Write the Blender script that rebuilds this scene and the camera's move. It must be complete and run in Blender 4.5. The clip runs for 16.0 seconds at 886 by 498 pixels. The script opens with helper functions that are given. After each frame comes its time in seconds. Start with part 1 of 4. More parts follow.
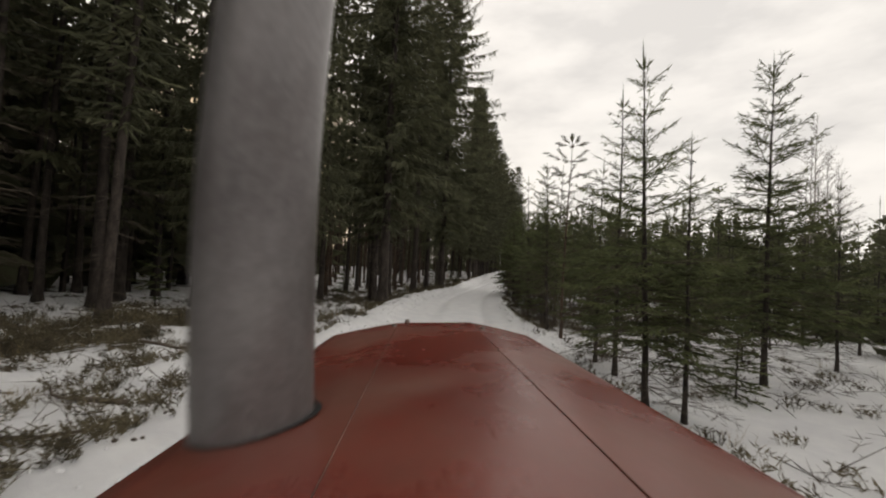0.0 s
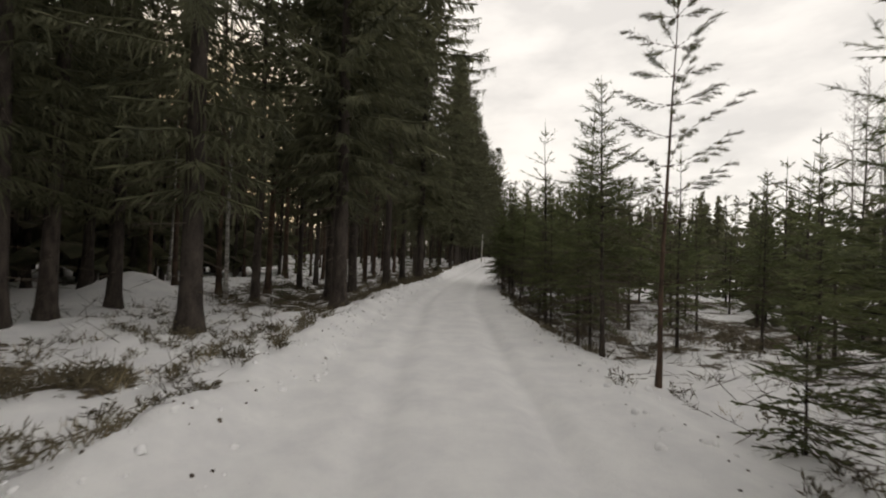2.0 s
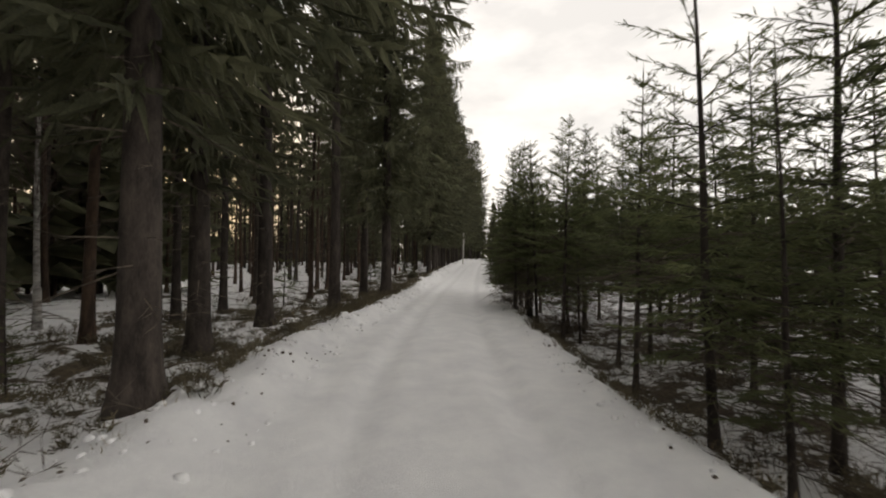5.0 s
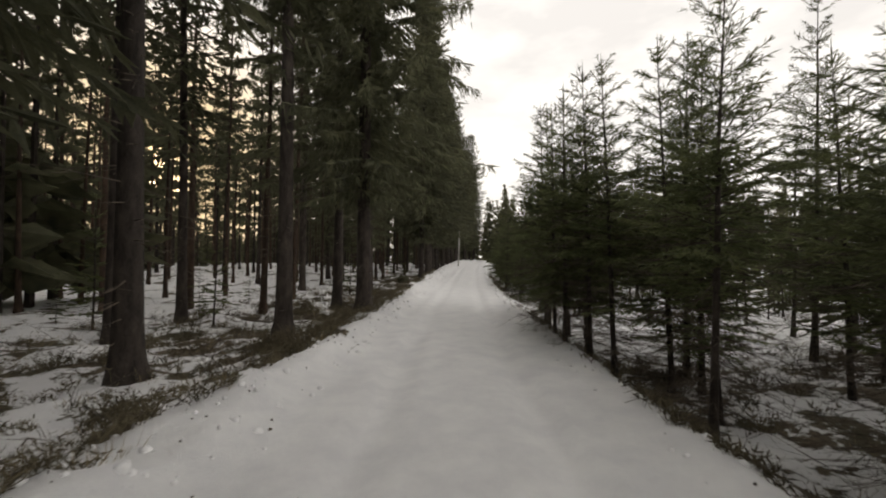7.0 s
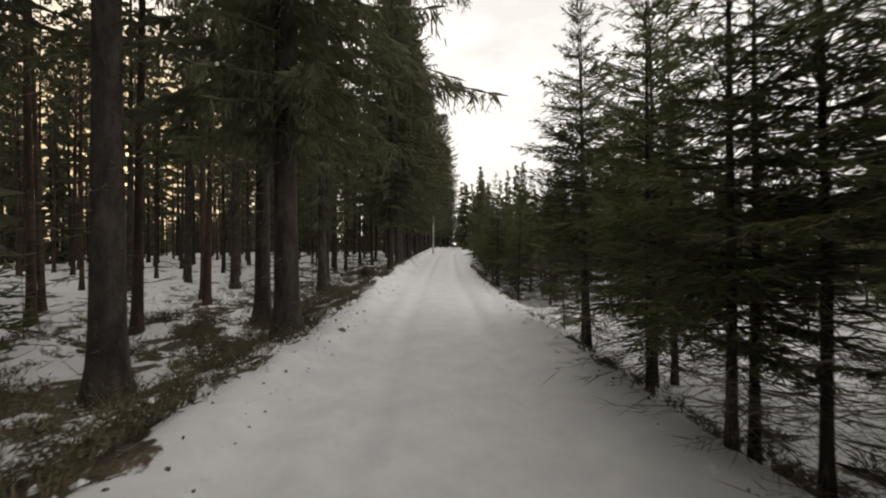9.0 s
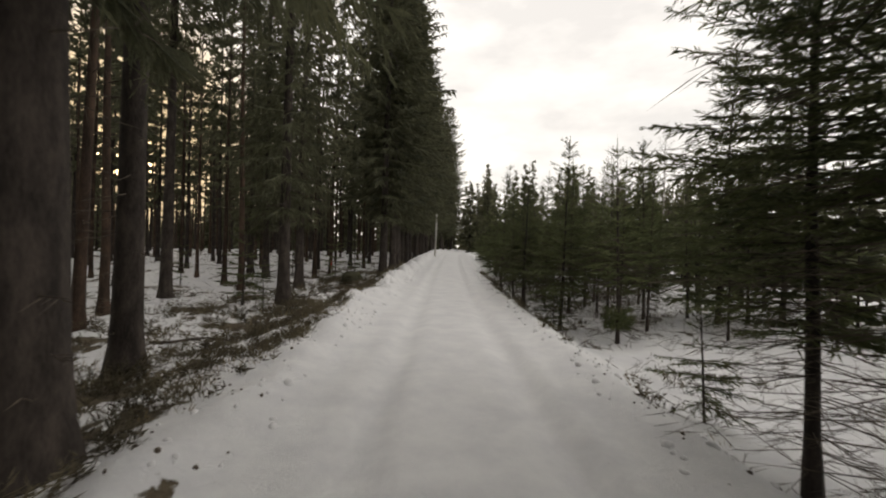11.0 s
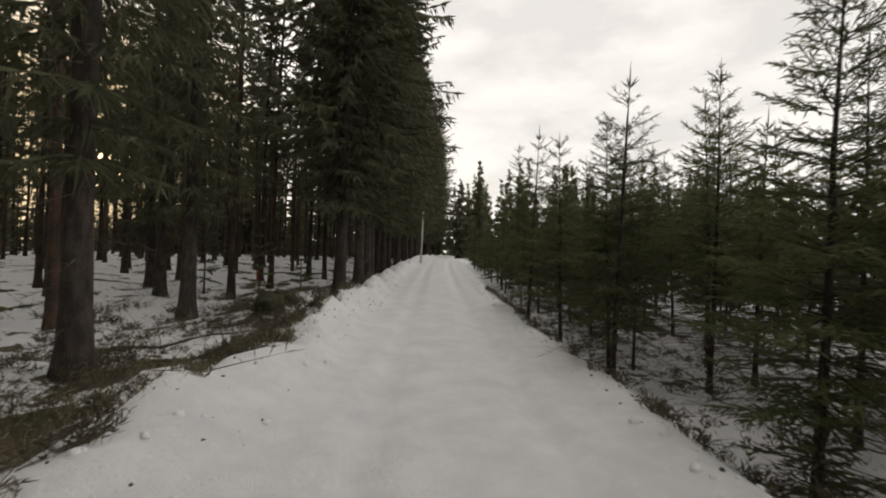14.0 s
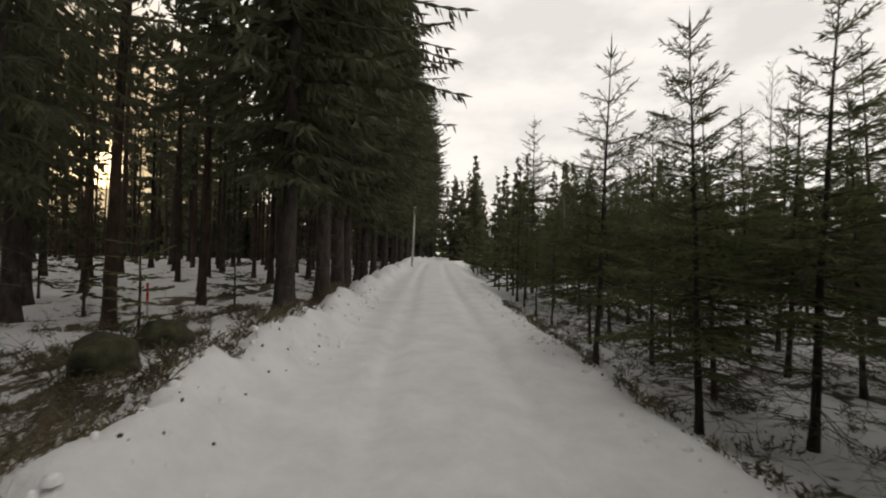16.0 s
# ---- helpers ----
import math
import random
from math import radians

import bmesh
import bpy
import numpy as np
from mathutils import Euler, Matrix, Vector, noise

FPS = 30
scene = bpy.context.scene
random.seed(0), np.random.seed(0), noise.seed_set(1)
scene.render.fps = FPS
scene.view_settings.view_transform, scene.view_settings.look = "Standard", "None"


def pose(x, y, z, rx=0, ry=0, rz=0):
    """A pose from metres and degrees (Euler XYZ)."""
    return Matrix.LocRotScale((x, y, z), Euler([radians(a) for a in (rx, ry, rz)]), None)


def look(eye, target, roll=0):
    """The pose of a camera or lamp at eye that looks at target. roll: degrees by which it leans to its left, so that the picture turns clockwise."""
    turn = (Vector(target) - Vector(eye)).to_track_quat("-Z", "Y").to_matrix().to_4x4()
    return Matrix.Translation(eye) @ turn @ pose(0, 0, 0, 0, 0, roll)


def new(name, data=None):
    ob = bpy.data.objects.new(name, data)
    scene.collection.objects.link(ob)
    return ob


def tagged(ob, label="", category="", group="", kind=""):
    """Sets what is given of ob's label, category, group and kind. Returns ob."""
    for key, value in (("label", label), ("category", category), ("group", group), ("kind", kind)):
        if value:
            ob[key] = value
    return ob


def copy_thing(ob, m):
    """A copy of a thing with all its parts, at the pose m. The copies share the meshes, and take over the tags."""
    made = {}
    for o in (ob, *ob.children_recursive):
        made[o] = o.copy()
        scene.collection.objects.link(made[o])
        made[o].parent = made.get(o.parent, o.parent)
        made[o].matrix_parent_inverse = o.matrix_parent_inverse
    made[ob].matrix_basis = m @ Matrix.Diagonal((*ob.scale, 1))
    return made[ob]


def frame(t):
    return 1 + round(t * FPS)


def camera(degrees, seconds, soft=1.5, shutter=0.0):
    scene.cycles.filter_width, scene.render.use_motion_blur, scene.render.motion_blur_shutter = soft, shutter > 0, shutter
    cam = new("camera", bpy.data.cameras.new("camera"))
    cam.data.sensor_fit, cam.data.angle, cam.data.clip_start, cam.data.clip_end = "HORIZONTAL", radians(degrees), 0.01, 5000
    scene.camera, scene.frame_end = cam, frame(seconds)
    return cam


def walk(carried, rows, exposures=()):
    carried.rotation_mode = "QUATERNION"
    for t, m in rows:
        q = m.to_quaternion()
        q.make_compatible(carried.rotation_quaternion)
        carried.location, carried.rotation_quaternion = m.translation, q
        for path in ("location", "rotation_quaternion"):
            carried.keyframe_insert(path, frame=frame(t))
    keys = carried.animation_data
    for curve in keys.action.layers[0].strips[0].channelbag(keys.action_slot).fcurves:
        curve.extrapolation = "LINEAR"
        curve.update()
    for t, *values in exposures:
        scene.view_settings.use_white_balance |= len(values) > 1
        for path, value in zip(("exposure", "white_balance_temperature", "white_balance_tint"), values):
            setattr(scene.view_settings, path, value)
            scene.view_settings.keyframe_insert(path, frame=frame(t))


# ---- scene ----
cam = camera(92.4, 16.0, soft=2.0, shutter=0.25)
PATH = [
    (0.00, 0.000, 0.000, 1.600, 92.60, -2.90, -0.20),
    (0.50, -0.059, 1.381, 1.600, 91.90, -3.30, -1.20),
    (1.00, -0.106, 2.749, 1.600, 91.70, -3.00, -1.60),
    (1.50, -0.142, 4.130, 1.600, 91.40, -2.40, -1.60),
    (2.00, -0.118, 5.570, 1.600, 91.00, -2.10, -3.30),
    (2.50, -0.106, 6.986, 1.600, 91.10, -1.90, -4.70),
    (3.00, -0.024, 8.449, 1.600, 91.20, -1.70, -5.70),
    (3.50, 0.059, 9.853, 1.600, 91.30, -0.90, -6.50),
    (4.00, 0.165, 11.245, 1.600, 91.50, -0.40, -6.80),
    (5.25, 0.414, 14.673, 1.600, 91.40, -0.25, -6.35),
    (6.50, 0.629, 17.995, 1.600, 91.30, -0.10, -5.90),
    (7.00, 0.709, 19.302, 1.600, 91.60, -0.30, -7.60),
    (7.50, 0.843, 20.620, 1.600, 91.40, -0.10, -8.60),
    (8.00, 0.970, 21.931, 1.600, 90.60, -0.10, -9.70),
    (8.50, 1.168, 23.265, 1.600, 90.10, 0.50, -10.40),
    (9.00, 1.367, 24.615, 1.600, 89.90, 0.30, -11.30),
    (10.25, 1.895, 27.969, 1.600, 90.10, -0.60, -11.20),
    (11.50, 2.481, 31.281, 1.600, 90.30, -1.50, -11.10),
    (12.00, 2.726, 32.598, 1.600, 90.80, -1.00, -11.50),
    (12.50, 2.972, 33.915, 1.600, 91.30, -1.10, -11.90),
    (13.00, 3.159, 35.192, 1.600, 91.10, -1.20, -12.30),
    (13.50, 3.378, 36.501, 1.600, 91.00, -1.30, -12.80),
    (14.00, 3.629, 37.779, 1.600, 91.00, -1.60, -13.00),
    (14.50, 3.845, 39.076, 1.600, 90.90, -1.70, -13.40),
    (15.00, 4.113, 40.375, 1.600, 91.00, -1.40, -13.30),
    (15.50, 4.337, 41.646, 1.600, 91.30, -1.30, -13.70),
    (16.00, 4.573, 42.913, 1.600, 91.30, -1.30, -14.10),
]
walk(cam, [(t, pose(x, y, z, rx, ry, rz)) for t, x, y, z, rx, ry, rz in PATH], exposures=((0.0, -0.12, 7050, 12), (4.0, 0.05, 7050, 12), (9.0, 0.14, 7050, 12), (11.5, 0.08, 7050, 12), (14.0, -0.05, 7050, 12), (16.0, -0.1, 7050, 12)))

# ---- daylight: thin overcast, a low veiled sun behind the tall wood ----
SUN_AZ, SUN_EL = radians(26.0), radians(9.5)      # to the left of +y, above the horizon
sun_way = Vector((-math.sin(SUN_AZ) * math.cos(SUN_EL), math.cos(SUN_AZ) * math.cos(SUN_EL), math.sin(SUN_EL)))
world = bpy.data.worlds.new("sky")
scene.world = world
world.use_nodes = True
wn, wl = world.node_tree.nodes, world.node_tree.links
wn.clear()


def wnode(kind, **values):
    n = wn.new(kind)
    for k, v in values.items():
        n.inputs[k].default_value = v
    return n


sky = wn.new("ShaderNodeTexSky")
sky.sky_type = "NISHITA"
sky.sun_disc = False
sky.sun_elevation, sky.sun_rotation = SUN_EL, -SUN_AZ
sky.air_density, sky.dust_density = 1.0, 3.0
tc = wn.new("ShaderNodeTexCoord")
squash = wn.new("ShaderNodeMapping")
squash.inputs["Scale"].default_value = (1.0, 1.0, 2.6)
wl.new(tc.outputs["Generated"], squash.inputs["Vector"])
clouds = wnode("ShaderNodeTexNoise", Scale=4.5, Detail=6.0, Roughness=0.55)
wl.new(squash.outputs["Vector"], clouds.inputs["Vector"])
cloud_ramp = wn.new("ShaderNodeValToRGB")
cloud_ramp.color_ramp.elements[0].position, cloud_ramp.color_ramp.elements[1].position = 0.36, 0.62
cloud_ramp.color_ramp.elements[0].color = (7.4, 7.43, 7.46, 1)
cloud_ramp.color_ramp.elements[1].color = (9.4, 9.4, 9.3, 1)
wl.new(clouds.outputs["Fac"], cloud_ramp.inputs["Fac"])
veil = wn.new("ShaderNodeMixRGB")
veil.inputs["Fac"].default_value = 0.9
wl.new(sky.outputs["Color"], veil.inputs["Color1"])
wl.new(cloud_ramp.outputs["Color"], veil.inputs["Color2"])
# an overcast sky is brighter overhead than low down
height = wn.new("ShaderNodeSeparateXYZ")
wl.new(tc.outputs["Generated"], height.inputs["Vector"])
lift = wn.new("ShaderNodeMapRange")
lift.inputs["From Min"].default_value, lift.inputs["From Max"].default_value = 0.4, 1.0
lift.inputs["To Min"].default_value, lift.inputs["To Max"].default_value = 1.0, 1.1
wl.new(height.outputs["Z"], lift.inputs["Value"])
dome = wn.new("ShaderNodeVectorMath")
dome.operation = "SCALE"
wl.new(veil.outputs["Color"], dome.inputs[0])
wl.new(lift.outputs["Result"], dome.inputs["Scale"])
# the veiled sun's own glow in the cloud
toward = wn.new("ShaderNodeVectorMath")
toward.operation = "DOT_PRODUCT"
toward.inputs[1].default_value = sun_way
wl.new(tc.outputs["Generated"], toward.inputs[0])
core = wn.new("ShaderNodeMapRange")
core.interpolation_type = "SMOOTHERSTEP"
core.inputs["From Min"].default_value, core.inputs["From Max"].default_value = 0.9978, 1.0
wl.new(toward.outputs["Value"], core.inputs["Value"])
glow = wn.new("ShaderNodeVectorMath")
glow.operation = "SCALE"
glow.inputs[0].default_value = (60.0, 44.0, 24.0)
wl.new(core.outputs["Result"], glow.inputs["Scale"])
# thicker air round the low sun turns the cloud amber
amber = wn.new("ShaderNodeValToRGB")
amber.color_ramp.interpolation = "EASE"
amber.color_ramp.elements[0].position, amber.color_ramp.elements[0].color = 0.945, (0, 0, 0, 1)
amber.color_ramp.elements[1].position, amber.color_ramp.elements[1].color = 0.9985, (1, 1, 1, 1)
wl.new(toward.outputs["Value"], amber.inputs["Fac"])
haze = wn.new("ShaderNodeMixRGB")
haze.inputs["Color2"].default_value = (7.8, 6.1, 3.7, 1)
wl.new(amber.outputs["Color"], haze.inputs["Fac"])
wl.new(dome.outputs["Vector"], haze.inputs["Color1"])
both = wn.new("ShaderNodeMixRGB")
both.blend_type = "ADD"
both.inputs["Fac"].default_value = 1.0
wl.new(haze.outputs["Color"], both.inputs["Color1"])
wl.new(glow.outputs["Vector"], both.inputs["Color2"])
back = wnode("ShaderNodeBackground", Strength=0.12)
wl.new(both.outputs["Color"], back.inputs["Color"])
wl.new(back.outputs["Background"], wn.new("ShaderNodeOutputWorld").inputs["Surface"])

sun = new("sun", bpy.data.lights.new("sun", "SUN"))
sun.data.energy, sun.data.angle, sun.data.color = 0.7, radians(10), (1.0, 0.82, 0.6)
sun.matrix_basis = look(sun_way * 100, (0, 0, 0))

# ---- materials ----


def stuff(name, c1, c2, scale=8.0, rough=0.85, bump=0.3, fine=60.0, metal=0.0, vary=0.0, stretch=(1, 1, 1), spec=0.3, thin=0.0):
    """A surface of two colours mixed by coarse and fine noise, with relief; vary: difference from piece to piece."""
    m = bpy.data.materials.new(name)
    m.use_nodes = True
    n, l = m.node_tree.nodes, m.node_tree.links
    b = n["Principled BSDF"]
    b.inputs["Roughness"].default_value, b.inputs["Metallic"].default_value = rough, metal
    b.inputs["Specular IOR Level"].default_value = spec
    co = n.new("ShaderNodeTexCoord")
    mp = n.new("ShaderNodeMapping")
    mp.inputs["Scale"].default_value = stretch
    l.new(co.outputs["Object"], mp.inputs["Vector"])
    big, small = n.new("ShaderNodeTexNoise"), n.new("ShaderNodeTexNoise")
    for q, s in ((big, scale), (small, fine)):
        q.inputs["Scale"].default_value, q.inputs["Detail"].default_value = s, 5.0
        l.new(mp.outputs["Vector"], q.inputs["Vector"])
    add = n.new("ShaderNodeMath")
    add.operation = "MULTIPLY_ADD"
    add.inputs[1].default_value = 0.45
    l.new(small.outputs["Fac"], add.inputs[0])
    l.new(big.outputs["Fac"], add.inputs[2])
    ramp = n.new("ShaderNodeValToRGB")
    ramp.color_ramp.elements[0].position, ramp.color_ramp.elements[1].position = 0.55, 0.95
    ramp.color_ramp.elements[0].color, ramp.color_ramp.elements[1].color = (*c1, 1), (*c2, 1)
    l.new(add.outputs["Value"], ramp.inputs["Fac"])
    out = ramp.outputs["Color"]
    if vary:
        info, hsv, mr = n.new("ShaderNodeObjectInfo"), n.new("ShaderNodeHueSaturation"), n.new("ShaderNodeMapRange")
        mr.inputs["To Min"].default_value, mr.inputs["To Max"].default_value = 1 - vary, 1 + vary
        l.new(info.outputs["Random"], mr.inputs["Value"])
        l.new(mr.outputs["Result"], hsv.inputs["Value"])
        l.new(out, hsv.inputs["Color"])
        out = hsv.outputs["Color"]
    l.new(out, b.inputs["Base Color"])
    if thin:
        back, mix = n.new("ShaderNodeBsdfTranslucent"), n.new("ShaderNodeMixShader")
        mix.inputs["Fac"].default_value = thin
        l.new(out, back.inputs["Color"])
        l.new(b.outputs["BSDF"], mix.inputs[1])
        l.new(back.outputs["BSDF"], mix.inputs[2])
        l.new(mix.outputs["Shader"], n["Material Output"].inputs["Surface"])
    if bump:
        bp = n.new("ShaderNodeBump")
        bp.inputs["Strength"].default_value, bp.inputs["Distance"].default_value = bump, 0.02
        l.new(add.outputs["Value"], bp.inputs["Height"])
        l.new(bp.outputs["Normal"], b.inputs["Normal"])
    return m


bark_spruce = stuff("spruce_bark", (0.024, 0.019, 0.016), (0.078, 0.063, 0.053), 7, 0.9, 0.8, 45, vary=0.25, stretch=(1, 1, 0.35))
bark_pine = stuff("pine_bark", (0.034, 0.024, 0.018), (0.11, 0.07, 0.048), 6, 0.9, 0.8, 40, vary=0.25, stretch=(1, 1, 0.3))
bark_birch = stuff("birch_bark", (0.12, 0.11, 0.10), (0.62, 0.59, 0.55), 3, 0.7, 0.2, 18, stretch=(1, 1, 2.5))
needles_young = stuff("young_needles", (0.07, 0.085, 0.04), (0.185, 0.198, 0.09), 3, 0.7, 0, 90, vary=0.25, thin=0.5)
needles_old = stuff("old_needles", (0.064, 0.068, 0.042), (0.18, 0.18, 0.105), 1.2, 0.75, 0, 40, vary=0.25, thin=0.4)
needles_pine = stuff("pine_needles", (0.054, 0.058, 0.032), (0.14, 0.14, 0.075), 1.5, 0.8, 0, 40, vary=0.2, thin=0.3)
twig_dry = stuff("dry_twigs", (0.05, 0.04, 0.032), (0.16, 0.13, 0.1), 5, 0.9, 0, 60, vary=0.2)
twig_birch = stuff("birch_twigs", (0.07, 0.052, 0.045), (0.15, 0.12, 0.105), 5, 0.9, 0, 60)
brush_mat = stuff("heath_brush", (0.05, 0.043, 0.028), (0.19, 0.16, 0.1), 1.5, 0.9, 0, 30)
grass_dry = stuff("dry_grass", (0.2, 0.15, 0.08), (0.42, 0.34, 0.2), 3, 0.9, 0, 40)
moss = stuff("moss", (0.02, 0.022, 0.012), (0.07, 0.065, 0.035), 6, 0.95, 0.8, 50)
pole_wood = stuff("pole_wood", (0.35, 0.33, 0.3), (0.62, 0.6, 0.56), 4, 0.8, 0.3, 50, stretch=(1, 1, 0.2))
stake_red = stuff("stake_paint", (0.45, 0.03, 0.02), (0.62, 0.07, 0.04), 6, 0.6, 0.1, 60)


def ground_material():
    m = bpy.data.materials.new("snowy_ground")
    m.use_nodes = True
    n, l = m.node_tree.nodes, m.node_tree.links
    b = n["Principled BSDF"]
    b.inputs["Roughness"].default_value = 0.75
    b.inputs["Specular IOR Level"].default_value = 0.25
    co = n.new("ShaderNodeTexCoord")

    def tex(scale, detail=6.0, rough=0.6):
        q = n.new("ShaderNodeTexNoise")
        q.inputs["Scale"].default_value, q.inputs["Detail"].default_value, q.inputs["Roughness"].default_value = scale, detail, rough
        l.new(co.outputs["Object"], q.inputs["Vector"])
        return q.outputs["Fac"]

    def ramp(src, p0, c0, p1, c1):
        r = n.new("ShaderNodeValToRGB")
        r.color_ramp.elements[0].position, r.color_ramp.elements[1].position = p0, p1
        r.color_ramp.elements[0].color, r.color_ramp.elements[1].color = (*c0, 1), (*c1, 1)
        l.new(src, r.inputs["Fac"])
        return r.outputs["Color"]

    snow = ramp(tex(1.6, 9.0, 0.68), 0.36, (0.745, 0.745, 0.755), 0.62, (0.85, 0.85, 0.845))
    grit = ramp(tex(34, 3, 0.7), 0.70, (0, 0, 0), 0.80, (1, 1, 1))
    litter = ramp(tex(9, 8, 0.7), 0.35, (0.045, 0.036, 0.023), 0.7, (0.19, 0.15, 0.098))
    green = ramp(tex(0.9), 0.5, (0, 0, 0), 0.62, (1, 1, 1))
    mossy = n.new("ShaderNodeMixRGB")
    mossy.inputs["Color2"].default_value = (0.05, 0.055, 0.025, 1)
    half = n.new("ShaderNodeMath")
    half.operation = "MULTIPLY"
    half.inputs[1].default_value = 0.6
    l.new(green, half.inputs[0])
    l.new(half.outputs["Value"], mossy.inputs["Fac"])
    l.new(litter, mossy.inputs["Color1"])
    dirty = n.new("ShaderNodeMixRGB")
    dirty.inputs["Color2"].default_value = (0.2, 0.17, 0.13, 1)
    dirt = n.new("ShaderNodeAttribute")
    dirt.attribute_name = "dirt"
    dm = n.new("ShaderNodeMath")
    dm.operation = "MULTIPLY"
    l.new(dirt.outputs["Fac"], dm.inputs[0])
    l.new(grit, dm.inputs[1])
    l.new(dm.outputs["Value"], dirty.inputs["Fac"])
    l.new(snow, dirty.inputs["Color1"])
    cover = n.new("ShaderNodeAttribute")
    cover.attribute_name = "cover"
    edge = n.new("ShaderNodeMath")
    edge.operation = "MULTIPLY_ADD"
    edge.inputs[1].default_value = 1.4
    l.new(tex(3.6, 10, 0.7), edge.inputs[0])
    shift = n.new("ShaderNodeMath")
    shift.operation = "SUBTRACT"
    shift.inputs[1].default_value = 0.5
    l.new(cover.outputs["Fac"], shift.inputs[0])
    l.new(shift.outputs["Value"], edge.inputs[2])
    mask = ramp(edge.outputs["Value"], 0.58, (0, 0, 0), 0.65, (1, 1, 1))
    mix = n.new("ShaderNodeMixRGB")
    l.new(mask, mix.inputs["Fac"])
    l.new(mossy.outputs["Color"], mix.inputs["Color1"])
    l.new(dirty.outputs["Color"], mix.inputs["Color2"])
    l.new(mix.outputs["Color"], b.inputs["Base Color"])
    hsum = n.new("ShaderNodeMath")
    hsum.operation = "ADD"
    l.new(tex(26, 10, 0.75), hsum.inputs[0])
    l.new(mask, hsum.inputs[1])
    bp = n.new("ShaderNodeBump")
    bp.inputs["Strength"].default_value, bp.inputs["Distance"].default_value = 0.65, 0.05
    l.new(hsum.outputs["Value"], bp.inputs["Height"])
    l.new(bp.outputs["Normal"], b.inputs["Normal"])
    return m


# ---- mesh helpers ----


class Shape:
    """Loose lists of corners and faces that grow into one mesh."""

    def __init__(self):
        self.v, self.f = [], []

    def spindle(self, a, b, r, fat=0.35):
        """A needle-clad shoot: pointed at both ends, three-sided."""
        a, b = Vector(a), Vector(b)
        d = (b - a).normalized()
        s = d.orthogonal().normalized()
        t = d.cross(s)
        m = a.lerp(b, fat)
        k = len(self.v)
        self.v += [a, b] + [m + s * (r * math.cos(q)) + t * (r * math.sin(q)) for q in (0.3, 2.4, 4.5)]
        for i in range(3):
            j = (i + 1) % 3
            self.f += [(k, k + 2 + j, k + 2 + i), (k + 1, k + 2 + i, k + 2 + j)]

    def kite(self, a, b, r, fold=0.5):
        """A small needle spray: two faces folded along its stem."""
        a, b = Vector(a), Vector(b)
        d = b - a
        s = d.orthogonal().normalized()
        t = d.cross(s).normalized()
        w = (a.x * 37.7 + a.y * 53.1 + b.z * 91.3) % 6.283
        s, t = s * math.cos(w) + t * math.sin(w), t * math.cos(w) - s * math.sin(w)
        m = a + d * 0.42
        k = len(self.v)
        self.v += [a, b, m + s * r + t * (r * fold), m - s * r + t * (r * fold)]
        self.f += [(k, k + 1, k + 2), (k + 1, k, k + 3)]

    def tube(self, points, radii, sides=6, cap=True):
        k0 = len(self.v)
        pts = [Vector(p) for p in points]
        for i, (p, r) in enumerate(zip(pts, radii)):
            d = (pts[min(i + 1, len(pts) - 1)] - pts[max(i - 1, 0)]).normalized()
            s = d.cross(Vector((0.31, 0.95, 0.05))).normalized()
            t = d.cross(s)
            for q in range(sides):
                w = 2 * math.pi * q / sides
                self.v.append(p + s * (r * math.cos(w)) + t * (r * math.sin(w)))
        for i in range(len(pts) - 1):
            for q in range(sides):
                a, b = k0 + i * sides + q, k0 + i * sides + (q + 1) % sides
                self.f.append((a, b, b + sides, a + sides))
        if cap:
            self.f.append(tuple(k0 + q for q in reversed(range(sides))))
            self.f.append(tuple(k0 + (len(pts) - 1) * sides + q for q in range(sides)))

    def box(self, lo, hi, m=None):
        k = len(self.v)
        for z in (lo[2], hi[2]):
            for x, y in ((lo[0], lo[1]), (hi[0], lo[1]), (hi[0], hi[1]), (lo[0], hi[1])):
                p = Vector((x, y, z))
                self.v.append(m @ p if m else p)
        self.f += [(k + 3, k + 2, k + 1, k), (k + 4, k + 5, k + 6, k + 7)]
        self.f += [(k + i, k + (i + 1) % 4, k + 4 + (i + 1) % 4, k + 4 + i) for i in range(4)]

    def mesh(self, name, material, smooth=False):
        me = bpy.data.meshes.new(name)
        me.from_pydata([tuple(p) for p in self.v], [], self.f)
        me.materials.append(material)
        if smooth:
            me.polygons.foreach_set("use_smooth", [True] * len(me.polygons))
        return me


def part(name, shape, material, parent, label="", smooth=False):
    ob = new(name, shape.mesh(name, material, smooth))
    ob.parent = parent
    return tagged(ob, label) if label else ob


# ---- the plan: the track's middle line and the lie of the land ----
STEP_Y = np.arange(-60.0, 400.0, 0.5)
SLOPE = np.interp(STEP_Y, [2, 14, 18, 24, 32, 45, 80, 120, 160], [-0.01, 0.07, 0.065, 0.15, 0.185, 0.2, 0.24, 0.5, 0.6])
MIDDLE = np.cumsum(SLOPE) * 0.5
MIDDLE = MIDDLE - np.interp(0.0, STEP_Y, MIDDLE) + 0.25


def middle(y):
    return float(np.interp(y, STEP_Y, MIDDLE))


def side(x, y):
    """Metres to the right of the track's middle line."""
    return (x - middle(y)) * 0.985


def bumps(x, y, size, seed=0.0):
    return noise.noise(Vector((x / size + seed, y / size - seed, seed * 0.37)))


def smooth(a, b, v):
    t = min(max((v - a) / (b - a), 0.0), 1.0)
    return t * t * (3 - 2 * t)


